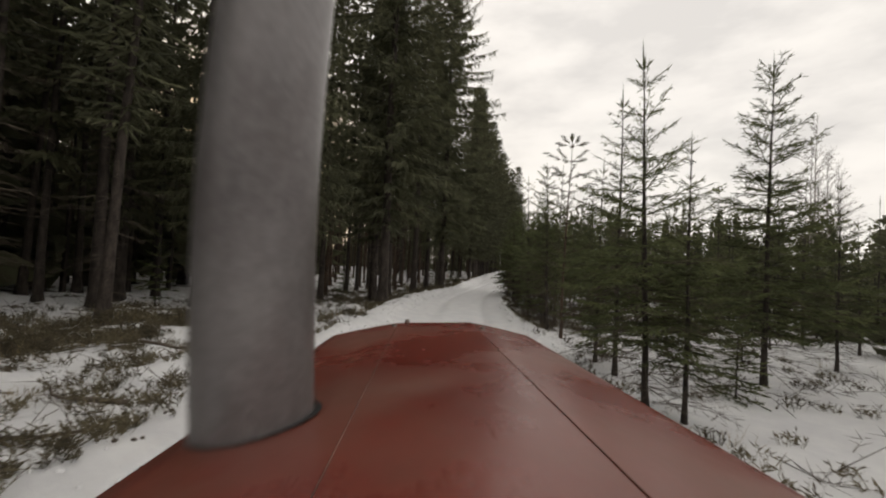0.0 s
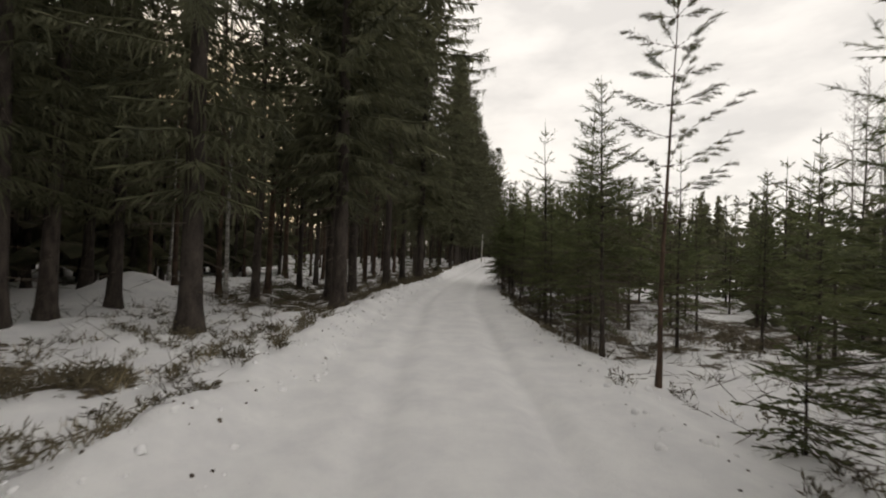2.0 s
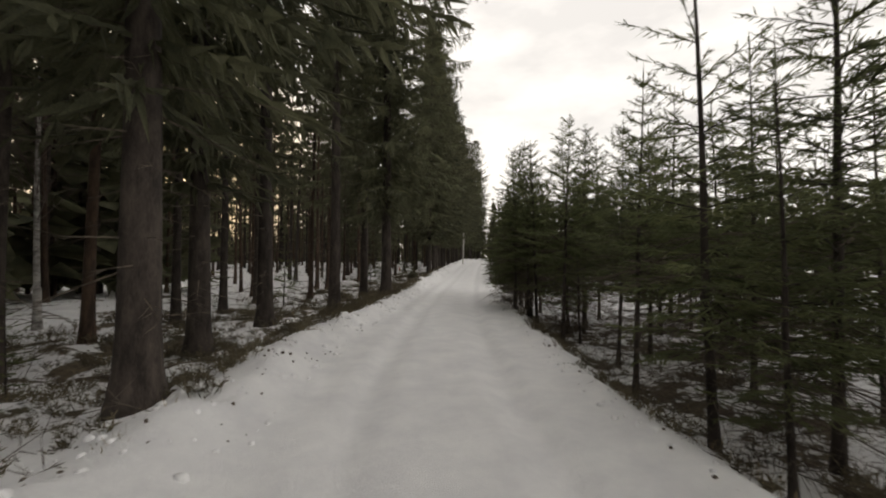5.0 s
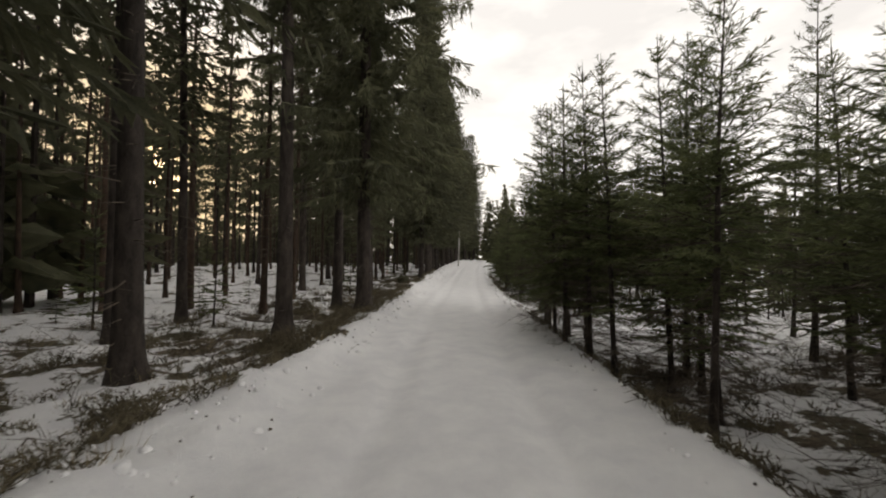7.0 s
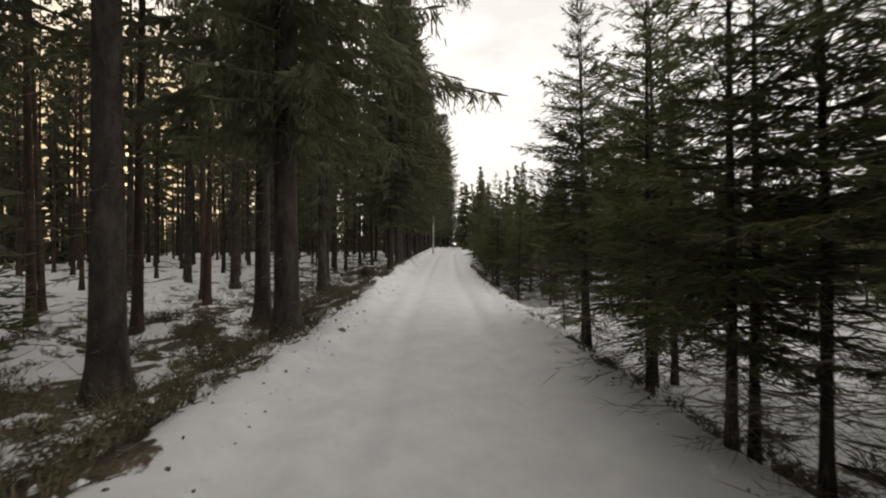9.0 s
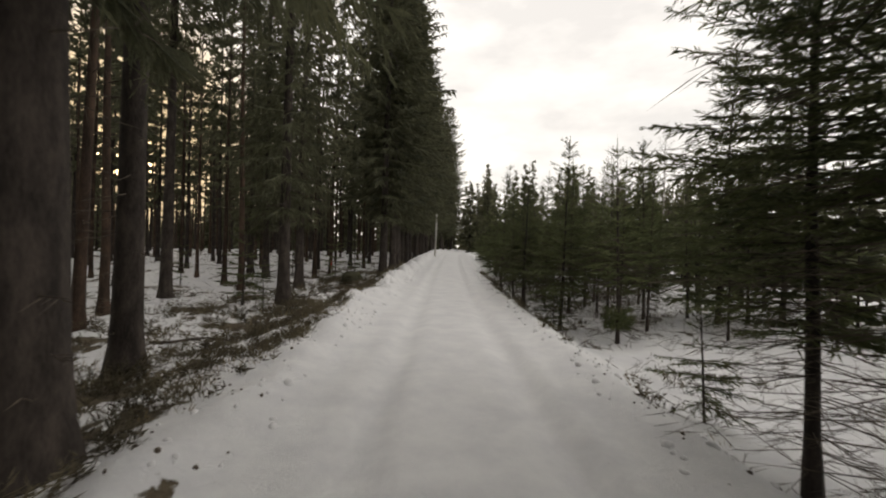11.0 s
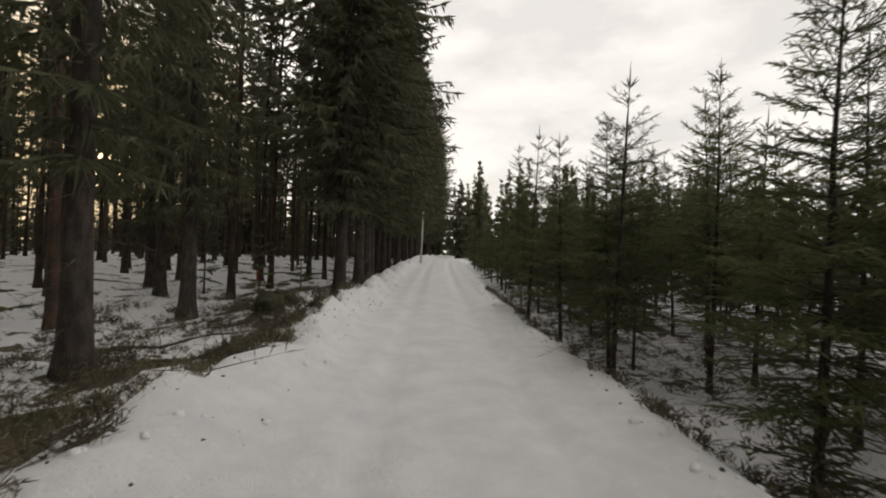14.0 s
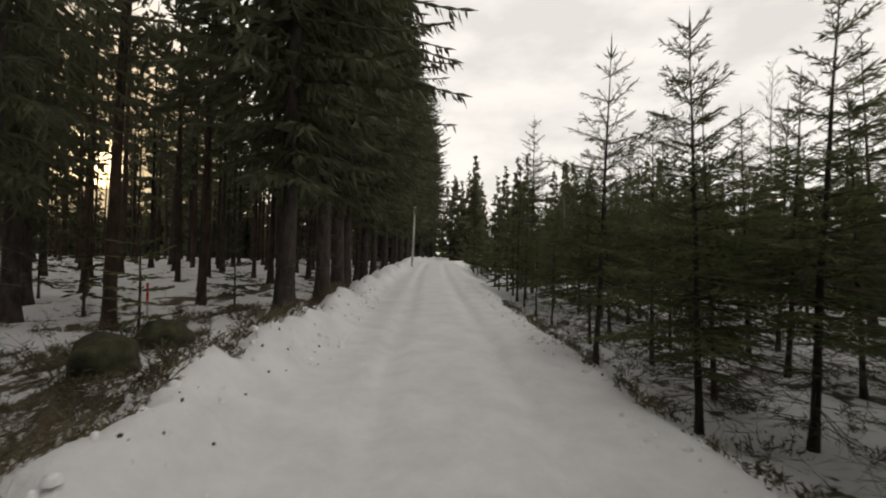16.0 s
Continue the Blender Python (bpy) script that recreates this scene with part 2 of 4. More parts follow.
def glade(x, y):
    """1 inside the snowy opening that runs slantwise into the old wood."""
    if not (8 < y < 32 and -20 < x < -2):
        return 0.0
    far, off = (-x - 3.5) * 0.735 + (y - 13.5) * 0.678, (-x - 3.5) * -0.678 + (y - 13.5) * 0.735
    return (1 - smooth(1.8, 3.0, abs(off - 0.4))) * smooth(-2.0, 0.5, far) * (1 - smooth(13.0, 16.0, far))


def land(x, y):
    """Height of the ground."""
    u = side(x, y)
    wob = 0.35 * bumps(x, y, 2.3, 3.1)
    z = 1.3 * smooth(40.0, 95.0, y) if y < 200 else 1.3
    on_track = 1 - smooth(1.7, 2.1, abs(u))
    for rut in (-0.85, 0.8):
        z -= 0.075 * math.exp(-((u - rut - 0.06 * bumps(0.0, y, 4.0, 21.0)) / 0.2) ** 4) * on_track
        z += 0.025 * math.exp(-((abs(u - rut) - 0.27) / 0.07) ** 2) * on_track * (0.6 + bumps(x, y, 0.5, 23.0))
    z += on_track * (0.006 * bumps(x, y, 0.4, 9.0) + 0.012 * bumps(x * 4.0, y * 0.6, 1.1, 19.0))
    left = smooth(-1.5, -2.2, u + wob * 0.5)
    z += left * ((0.2 + 0.2 * smooth(38, 46, y)) * math.exp(-((u + 2.5 - 0.4 * smooth(24.5, 27, y) * (1 - smooth(34, 40, y)) + wob) / 0.55) ** 2) * (1 + 0.9 * bumps(x, y, 0.8, 5.0) + 0.5 * bumps(x, y, 0.3, 15.0)))
    inside = smooth(-2.7, -4.6, u + wob + 2.0 * smooth(47, 50, y) * (1 - smooth(54, 57, y)))
    z += inside * (-0.08 - 0.3 * smooth(13, 22, y) + 0.24 * bumps(x, y, 1.5, 7.7) + 0.11 * bumps(x, y, 0.6, 2.2) + 0.03 * bumps(x, y, 0.25, 3.3))
    right = smooth(1.9, 3.2, u + wob * 0.6)
    far = smooth(4.5, 9.0, u)
    deep = 0.12 + 0.4 * smooth(11, 17, y)
    z += right * (-deep + deep * 0.5 * far + (0.13 * bumps(x, y, 1.6, 4.4) + 0.06 * bumps(x, y, 0.5, 6.1)))
    z += 0.09 * math.exp(-((u - 1.95) / 0.3) ** 2) * (0.6 + bumps(x, y, 1.1, 8.0))
    z += 0.95 * math.exp(-((x + 11.3) / 1.5) ** 2 - ((y - 22.6) / 1.4) ** 2)      # snowed-over heap in the opening
    z += smooth(30, 120, abs(u)) * 1.2 * bumps(x, y, 45.0, 1.0)
    return z


def snow_cover(x, y):
    u = side(x, y)
    wob = 0.5 * bumps(x, y, 1.7, 11.0) + 0.45 * bumps(x, y, 0.45, 17.0)
    patch = 0.52 + 0.65 * bumps(x, y, 0.75, 12.0) + 0.4 * bumps(x, y, 0.35, 14.0) + 0.25 * bumps(x, y, 4.5, 13.0)
    clear = smooth(12.8, 14.2, y) * (1 - smooth(18.0, 20.0, y))      # the opening in the wood's edge
    left = smooth(-2.35, -3.0, u + wob + 2.2 * smooth(47, 50, y) * (1 - smooth(54, 57, y)) + 2.1 * (1 - smooth(8.5, 12, y)) - 0.45 * smooth(24.5, 27, y) * (1 - smooth(34, 40, y)) + 0.5 * smooth(19, 21, y) * (1 - smooth(23, 25, y)))
    right = smooth(2.2, 3.0, u + wob)
    open_snow = max(1 - smooth(7.0, 12.0, y), smooth(29, 31, y) * (1 - smooth(35, 38, y)))
    c = 1.0
    c -= left * (1 - (0.05 + 0.06 * smooth(34, 38, y) + 0.12 * smooth(-8, -12, u) + 0.75 * patch)) * (1 - 0.8 * max(clear * (1 - smooth(-8, -14, u)), glade(x, y)))
    c -= right * (1 - (0.34 - 0.26 * smooth(13, 15, y) * (1 - smooth(26, 29, y)) + 0.65 * patch)) * (1 - 0.7 * open_snow)
    return c


def ground():
    near = list(np.arange(-9.0, 8.01, 0.16))
    xs = [-1500, -600, -250, -120, -70] + list(np.arange(-45.0, -9.0, 0.75)) + near + list(np.arange(8.75, 40.0, 0.75)) + [55, 80, 120, 250, 600, 1500]
    ys = [-900, -300, -100, -50, -25, -12] + list(np.arange(-6.0, 70.0, 0.2)) + list(np.arange(70.0, 110.0, 1.0)) + [115, 125, 140, 170, 220, 300, 600, 1500]
    v, cover, dirt = [], [], []
    for y in ys:
        mx = middle(y)
        for x in xs:
            wx = x + mx
            v.append((wx, y, land(wx, y)))
            u = side(wx, y)
            cover.append(snow_cover(wx, y))
            dirt.append(0.75 * smooth(0.5, 1.0, abs(u)) * (1 - smooth(2.4, 3.2, abs(u))) + 0.1)
    w = len(xs)
    f = [(j * w + i, j * w + i + 1, (j + 1) * w + i + 1, (j + 1) * w + i) for j in range(len(ys) - 1) for i in range(w - 1)]
    me = bpy.data.meshes.new("ground")
    me.from_pydata(v, [], f)
    for key, values in (("cover", cover), ("dirt", dirt)):
        me.attributes.new(key, "FLOAT", "POINT").data.foreach_set("value", values)
    me.polygons.foreach_set("use_smooth", [True] * len(me.polygons))
    me.materials.append(ground_material())
    tagged(new("ground", me), "packed snow track between patchy snow, litter and moss on the forest floor", "ground", kind="structure")


ground()

# ---- trees ----


def bent_trunk(H, r0, rng, wobble=0.02, top=0.006, rings=9):
    pts, rad = [], []
    ox = oy = 0.0
    for i in range(rings):
        q = i / (rings - 1)
        pts.append((ox, oy, -0.35 + q * (H + 0.35)))
        rad.append(max(top, r0 * (1 - q) ** 0.85 * (1.0 if i else 1.6)))
        ox += rng.uniform(-wobble, wobble) * H / rings
        oy += rng.uniform(-wobble, wobble) * H / rings
    if H > 8:      # root flare
        pts[1:1] = [Vector(pts[0]).lerp(Vector(pts[1]), (0.35 + z) / (pts[1][2] + 0.35)) for z in (0.12, 0.4, 0.9)]
        rad[1:1] = [r0 * 1.42, r0 * 1.18, r0 * 1.04]
        rad[0] = r0 * 1.9
    return pts, rad


def along(pts, z):
    for a, b in zip(pts, pts[1:]):
        if a[2] <= z <= b[2]:
            return Vector(a).lerp(Vector(b), (z - a[2]) / (b[2] - a[2]))
    return Vector(pts[-1])


def shoot(crown, wood, p, d, L, rng, twig_r, gap, droop, side_len, fine=False):
    """One bough: a bending stem with side shoots in its plane, and shoots on those."""
    d = d.normalized()
    across = d.cross(Vector((0, 0, 1))).normalized()
    up = across.cross(d)
    n = max(2, int(L / gap))
    prev = p
    for i in range(1, n + 1):
        q = i / n
        here = p + d * (L * q) + Vector((rng.uniform(-0.012, 0.012), rng.uniform(-0.012, 0.012), -droop * L * q * q + 0.55 * droop * L * q ** 4))
        if q > 0.2 or n < 4:
            crown.spindle(prev, here + (here - prev) * (0.5 if i == n else 0.2), twig_r * (0.8 if fine else 1.0), 0.45)
        if q > 0.12:
            for s in (-1, 1):
                if rng.random() < 0.1:
                    continue
                l2 = side_len * L * (1.1 - q) * rng.uniform(0.55, 1.15) + 0.05
                start = prev.lerp(here, rng.uniform(0.4, 1.0))
                way = (d * 0.8 + across * s * rng.uniform(0.55, 0.95) + up * rng.uniform(-0.22, 0.12) - Vector((0, 0, droop * 0.35))).normalized()
                tip = start + way * l2
                if not fine:
                    crown.kite(start, tip, twig_r * rng.uniform(1.0, 1.3))
                    if l2 > gap * 0.9:
                        for s2 in (-1, 1, s):
                            m = start.lerp(tip, rng.uniform(0.1, 0.9))
                            crown.kite(m, m + (d * (0.9 if s2 == s else 0.4) + across * s2 * 0.5 + Vector((0, 0, rng.uniform(-0.5, 0.1)))).normalized() * l2 * rng.uniform(0.3, 0.55), twig_r * 0.95)
                    continue
                crown.spindle(start, tip, twig_r * rng.uniform(0.6, 0.8), 0.4)
                flank = way.cross(up)
                for k in range(int(l2 / 0.03)):
                    m = start.lerp(tip, rng.uniform(0.08, 0.97))
                    e = (way * 0.7 + flank * rng.choice((-1, 1)) * rng.uniform(0.3, 0.9) + up * rng.uniform(-0.8, 0.35)).normalized()
                    crown.kite(m, m + e * min(l2 * 0.6, rng.uniform(0.06, 0.16)), twig_r * 0.62)
        if fine and q > 0.2:
            for k in range(4):
                m = prev.lerp(here, rng.random())
                crown.kite(m, m + (d * 0.6 + across * rng.uniform(-0.8, 0.8) + up * rng.uniform(-1.0, 0.5)).normalized() * rng.uniform(0.05, 0.14), twig_r * 0.55)
        prev = here
    wood.spindle(p - d * 0.02, p + d * L * 0.8 + Vector((0, 0, -droop * L * 0.5)), 0.004 + 0.005 * L, 0.05)


def tree_part(name, shape, material, base, smooth_faces=False, joined=True):
    ob = part(name, shape, material, base, smooth=smooth_faces)
    if joined:
        tagged(ob, kind="stuff")
    return ob


def young_spruce(H, spread, seed, first=0.16, sparse=1.0, per=5, label="young green spruce with slender leader rising from the snow", bare_top=0.0, fat=1.0, rough=False, bush=False):
    rng = random.Random(seed)
    base = tagged(new("young_spruce"), label, "spruce tree", "young spruces beside the track")
    trunk, crown, wood, dead = Shape(), Shape(), Shape(), Shape()
    pts, rad = bent_trunk(H, 0.010 + 0.0078 * H, rng, 0.025, 0.005)
    trunk.tube(pts, rad, 6)
    z = H * first
    while z < H - 0.15:
        q = z / H
        reach = spread * (1 - q) ** 0.8 * (0.6 + 0.4 * smooth(first, first + 0.15, q)) + 0.13
        n = per + (1 if fat < 1 and q < 0.6 else 0) + (rng.random() < 0.5)
        a0 = rng.uniform(0, 6.28)
        for k in range(n):
            if rng.random() > sparse:
                continue
            a = a0 + 6.283 * k / n + rng.uniform(-0.4, 0.4)
            lift = -0.18 + 1.15 * q ** 1.2 + rng.uniform(-0.26, 0.22)
            L = reach * (rng.uniform(0.7, 1.2) if k < n - 1 else rng.uniform(0.3, 0.6))
            thin = bare_top * smooth(0.4, 0.75, q)
            shoot(crown, wood, along(pts, z + rng.uniform(-0.05, 0.05)), Vector((math.cos(a), math.sin(a), lift)), L, rng,
                  (0.0135 + 0.0045 * (1 - q) - 0.002 * thin) * fat * (1 - 0.6 * q if rough else 1), (0.10 + 0.06 * (1 - q)) * (2.1 if rough else 1.4 if fat > 1.2 else 1.0) * (1 + thin * 0.5), 0.22 * (1 - q), 0.46 * (1 - 0.55 * thin), fat < 1)
        z += (0.15 + 0.20 * q * q) * (2.6 if rough else 1.35 if fat > 1.2 else 1.0) * (1 + 0.5 * bare_top * smooth(0.5, 0.8, q)) * rng.uniform(0.8, 1.2)
    for k in range(420 if bush else 0):
        a, e = rng.uniform(0, 6.28), rng.uniform(-1.1, 1)
        d = Vector((math.cos(a), math.sin(a), e)).normalized()
        p = along(pts, 0.6) + d * 0.34 * rng.random() ** 0.4
        for i in range(4):
            crown.kite(p, p + (d * 0.8 + Vector((rng.uniform(-1, 1), rng.uniform(-1, 1), rng.uniform(-1.0, 0.5)))).normalized() * rng.uniform(0.06, 0.14), 0.011)
    top = along(pts, H - 0.02)
    for k in range(0 if rough else 5):
        a = 1.26 * k + rng.uniform(-0.2, 0.2)
        low = along(pts, H - 0.32)
        crown.spindle(low, low + Vector((math.cos(a) * 0.7, math.sin(a) * 0.7, 0.75)) * 0.2, 0.014, 0.4)
    crown.spindle(along(pts, H - 0.42), top + Vector((0, 0, 0.15)), 0.016, 0.3)
    z = 0.3
    while z < H * (first + 0.22) and not rough:
        for k in range(7):
            a = rng.uniform(0, 6.28)
            p = along(pts, z)
            L = min(spread, 1.4) * rng.uniform(0.25, 0.85)
            e = p + Vector((math.cos(a), math.sin(a), rng.uniform(-0.4, 0.08))) * L
            dead.spindle(p, e, 0.0055, 0.15)
            for j in range(11):
                m = p.lerp(e, rng.uniform(0.25, 0.98))
                b = a + rng.uniform(-1.1, 1.1)
                dead.kite(m, m + Vector((math.cos(b), math.sin(b), rng.uniform(-0.6, 0.2))) * L * rng.uniform(0.12, 0.38), 0.0035)
        z += 0.15
    tree_part("trunk", trunk, bark_spruce, base, True, False)
    tree_part("crown", crown, needles_young, base)
    tree_part("bough_wood", wood, bark_spruce, base)
    if dead.v:
        tree_part("dead_twig_skirt", dead, twig_dry, base)
    return base


def young_pine(H, seed):
    rng = random.Random(seed)
    base = tagged(new("young_pine"), "young pine with open whorls of tufted upcurved branches", "pine tree")
    trunk, crown, wood = Shape(), Shape(), Shape()
    pts, rad = bent_trunk(H, 0.044, rng, 0.045, 0.008)
    trunk.tube(pts, rad, 8)
    z = 1.1
    while z < H - 0.1:
        q = z / H
        reach = 1.35 * (1 - q) ** 0.6 + 0.15
        a0 = rng.uniform(0, 6.28)
        for k in range(5):
            a = a0 + 1.2566 * k + rng.uniform(-0.3, 0.3)
            L = reach * rng.uniform(0.6, 1.1)
            p = along(pts, z)
            out = Vector((math.cos(a), math.sin(a), 0))
            prev = p
            for i in range(1, 7):
                w = i / 6
                here = p + out * L * w + Vector((0, 0, L * (0.12 * w + 0.28 * w * w)))
                wood.spindle(prev, here, 0.012 * (1.2 - w), 0.3)
                if w > 0.35:
                    sideways = Vector((-out.y, out.x, 0)) * rng.uniform(-0.22, 0.22) * L * (1.2 - w)
                    tip = here + sideways + out * 0.08
                    wood.spindle(here, tip, 0.006, 0.3)
                    for j in range(60):
                        d = Vector((rng.uniform(-1, 1), rng.uniform(-1, 1), rng.uniform(-0.4, 0.9))) + out * 1.3
                        root = here.lerp(tip, rng.uniform(0.2, 1.1)) + out * rng.uniform(-0.08, 0.08)
                        crown.kite(root, root + d.normalized() * rng.uniform(0.05, 0.11), 0.0035)
                prev = here
        z += 0.42 * rng.uniform(0.85, 1.15)
    for j in range(16):
        d = Vector((rng.uniform(-0.5, 0.5), rng.uniform(-0.5, 0.5), 1))
        crown.spindle(along(pts, H - 0.25), along(pts, H - 0.25) + d.normalized() * 0.3, 0.012, 0.5)
    tree_part("trunk", trunk, bark_pine, base, True, False)
    tree_part("crown", crown, needles_pine, base)
    tree_part("bough_wood", wood, bark_pine, base)
    return base


def tall_spruce(H, spread, seed, bare, fine=True, feather=False):
    rng = random.Random(seed)
    base = tagged(new("tall_spruce"), "tall dark spruce with drooping boughs and bare lower trunk", "spruce tree", "tall trees of the old wood")
    trunk, crown, dead = Shape(), Shape(), Shape()
    pts, rad = bent_trunk(H, 0.0083 * H if spread > 2.5 else 0.0074 * H, rng, 0.012, 0.01)
    trunk.tube(pts, rad, 9 if fine else 6)
    z = bare
    while z < H - 0.3:
        q = z / H
        reach = spread * (1 - q) ** (0.55 if spread > 3 else 0.7) * (0.4 + 0.6 * smooth(bare, bare + 2.5, z)) + 0.15
        hang = 1.0 if spread > 3 else 0.0
        n = 6 if hang else 5
        a0 = rng.uniform(0, 6.28)
        for k in range(n):
            if rng.random() < 0.08:
                continue
            a = a0 + 6.283 * k / n + rng.uniform(-0.4, 0.4)
            L = reach * rng.uniform(0.55, 1.2)
            d = Vector((math.cos(a), math.sin(a), -0.15 + 0.9 * q * q)).normalized()
            across = Vector((-math.sin(a), math.cos(a), 0))
            p = along(pts, z)
            m = max(3, int(L / (0.36 if fine else 0.85)))
            prev = p
            for i in range(1, m + 1):
                w = i / m
                here = p + d * L * w + Vector((0, 0, -0.34 * L * w * w * (1 - q) + 0.14 * L * w ** 4))
                crown.spindle(prev, here + (here - prev) * 0.5, 0.035 if feather else 0.05 if fine else 0.11, 0.5)
                for s in (-1, 1, -1, 1, -1, 1, 0) if feather else (-1, 1, rng.choice((-1, 0, 1))) if fine else (-1, 1):
                    if w < 0.2 and rng.random() < 0.6:
                        continue
                    l2 = (0.32 + 0.34 * rng.random()) * (1.15 - 0.6 * w) * (1.15 if fine else 1.8) * (0.55 + 0.45 * (1 - q))
                    start = prev.lerp(here, rng.random())
                    t = start + (across * s * rng.uniform(0.3, 1) * (1 - 0.35 * hang) + d * 0.5 + Vector((0, 0, -rng.uniform(0.3, 1.2 + 0.9 * hang) * (1 - 0.6 * q)))).normalized() * l2 * (1 + 0.2 * hang)
                    crown.kite(start, t, (0.027 if feather else 0.045 if fine else 0.11) * rng.uniform(0.8, 1.2))
                for k in range(4 if feather and w > 0.25 else 0):      # hanging twigs
                    start = prev.lerp(here, rng.random()) + across * rng.uniform(-0.35, 0.35) * (1.1 - w)
                    end = start + Vector((rng.uniform(-0.15, 0.15), rng.uniform(-0.15, 0.15), -rng.uniform(0.15, 0.7)))
                    crown.kite(start, end, rng.uniform(0.01, 0.022))
                    for j in range(4 if spread > 3 else 0):
                        at = start.lerp(end, rng.random())
                        crown.kite(at, at + Vector((rng.uniform(-1, 1), rng.uniform(-1, 1), -rng.uniform(0.3, 1.2))).normalized() * rng.uniform(0.1, 0.28), rng.uniform(0.01, 0.018))
                if spread > 3.5 and w < 0.8:      # the dense inner sprays
                    for s in (-1, 1):
                        start = prev.lerp(here, rng.random())
                        crown.kite(start, start + (d * 0.7 + across * s * rng.uniform(0.2, 0.8) + Vector((0, 0, -rng.uniform(0.1, 0.7)))).normalized() * rng.uniform(0.4, 0.75), rng.uniform(0.07, 0.13))
                prev = here
        z += (0.48 if fine else 1.1) * rng.uniform(0.8, 1.2)
    crown.spindle(along(pts, H - 1.0), along(pts, H) + Vector((0, 0, 0.3)), 0.05, 0.3)
    z = 0.7
    while z < bare + 1.5:
        for k in range(2 if fine else 1):
            a = rng.uniform(0, 6.28)
            p = along(pts, z)
            L = rng.uniform(0.4, 1.5) * min(1, 0.4 + z / 4)
            e = p + Vector((math.cos(a), math.sin(a), rng.uniform(-0.45, 0.05))) * L
            dead.spindle(p, e, 0.013, 0.12)
            if fine:
                for j in range(4):
                    m = p.lerp(e, rng.uniform(0.35, 0.95))
                    b = a + rng.choice((-1, 1)) * rng.uniform(0.5, 1.0)
                    dead.spindle(m, m + Vector((math.cos(b), math.sin(b), rng.uniform(-0.5, 0.1))) * L * rng.uniform(0.2, 0.45), 0.006, 0.2)
        z += 0.3 if fine else 0.7
    tree_part("trunk", trunk, bark_spruce, base, True, False)
    tree_part("crown", crown, needles_old, base)
    tree_part("dead_bough_skirt", dead, twig_dry, base)
    return base


def tall_pine(H, seed, fine=True):
    rng = random.Random(seed)
    base = tagged(new("tall_pine"), "tall straight pine with bare reddish trunk and high crown", "pine tree", "tall trees of the old wood")
    trunk, crown, dead = Shape(), Shape(), Shape()
    pts, rad = bent_trunk(H, 0.0064 * H, rng, 0.016, 0.03)
    trunk.tube(pts, rad, 8 if fine else 6)
    bare = H * rng.uniform(0.46, 0.56)
    z = bare
    while z < H:
        q = (z - bare) / (H - bare)
        for k in range(3):
            a = rng.uniform(0, 6.28)
            L = (1.7 * (1 - q) ** 0.6 + 0.4) * rng.uniform(0.5, 1.1)
            p = along(pts, z)
            e = p + Vector((math.cos(a), math.sin(a), rng.uniform(-0.1, 0.5) + 0.5 * q)).normalized() * L
            dead.spindle(p, e, 0.03, 0.1)
            for c in range(3 if fine else 2):
                m = p.lerp(e, rng.uniform(0.5, 1.05))
                for j in range(9 if fine else 5):
                    t = Vector((rng.uniform(-1, 1), rng.uniform(-1, 1), rng.uniform(-0.5, 1))).normalized()
                    crown.kite(m, m + t * rng.uniform(0.22, 0.45), 0.04 if fine else 0.09)
        z += 0.55 * rng.uniform(0.8, 1.2)
    z = 1.6
    while z < bare:
        a = rng.uniform(0, 6.28)
        p = along(pts, z)
        L = rng.uniform(0.25, 1.2)
        e = p + Vector((math.cos(a), math.sin(a), rng.uniform(-0.3, 0.3))) * L
        dead.spindle(p, e, 0.013, 0.12)
        m = p.lerp(e, 0.6)
        dead.spindle(m, m + Vector((math.cos(a + 0.8), math.sin(a + 0.8), -0.1)) * L * 0.4, 0.007, 0.2)
        z += 0.4 if fine else 0.8
    tree_part("trunk", trunk, bark_pine, base, True, False)
    tree_part("crown", crown, needles_pine, base)
    tree_part("dead_bough_skirt", dead, twig_dry, base)
    return base


def birch(H, seed):
    rng = random.Random(seed)
    base = tagged(new("birch"), "slender leafless birch with pale trunk and fine twigs", "birch tree", "bare birches")
    trunk, twigs = Shape(), Shape()
    pts, rad = bent_trunk(H, 0.0075 * H, rng, 0.035, 0.006, 12)
    trunk.tube(pts, rad, 7)
    z = H * 0.25
    while z < H:
        q = z / H
        for k in range(2):
            a = rng.uniform(0, 6.28)
            L = (0.24 * H) * (1 - q) ** 0.6 * rng.uniform(0.4, 1.0) + 0.2
            p = along(pts, z)
            e = p + Vector((math.cos(a), math.sin(a), rng.uniform(0.9, 1.8))).normalized() * L
            twigs.spindle(p, e, 0.004 + 0.006 * L, 0.1)
            for j in range(7):
                m = p.lerp(e, rng.uniform(0.25, 1.0))
                b = a + rng.uniform(-1.2, 1.2)
                l2 = L * rng.uniform(0.2, 0.5)
                f = m + Vector((math.cos(b), math.sin(b), rng.uniform(0.2, 1.4))).normalized() * l2
                twigs.spindle(m, f, 0.005, 0.15)
                for i in range(2):
                    g = m.lerp(f, rng.uniform(0.4, 1))
                    twigs.spindle(g, g + Vector((rng.uniform(-1, 1), rng.uniform(-1, 1), rng.uniform(-0.3, 1))).normalized() * l2 * 0.45, 0.0035, 0.2)
        z += 0.02 * H + 0.08
    tree_part("trunk", trunk, bark_birch, base, True, False)
    tree_part("twig_crown", twigs, twig_birch, base)
    return base


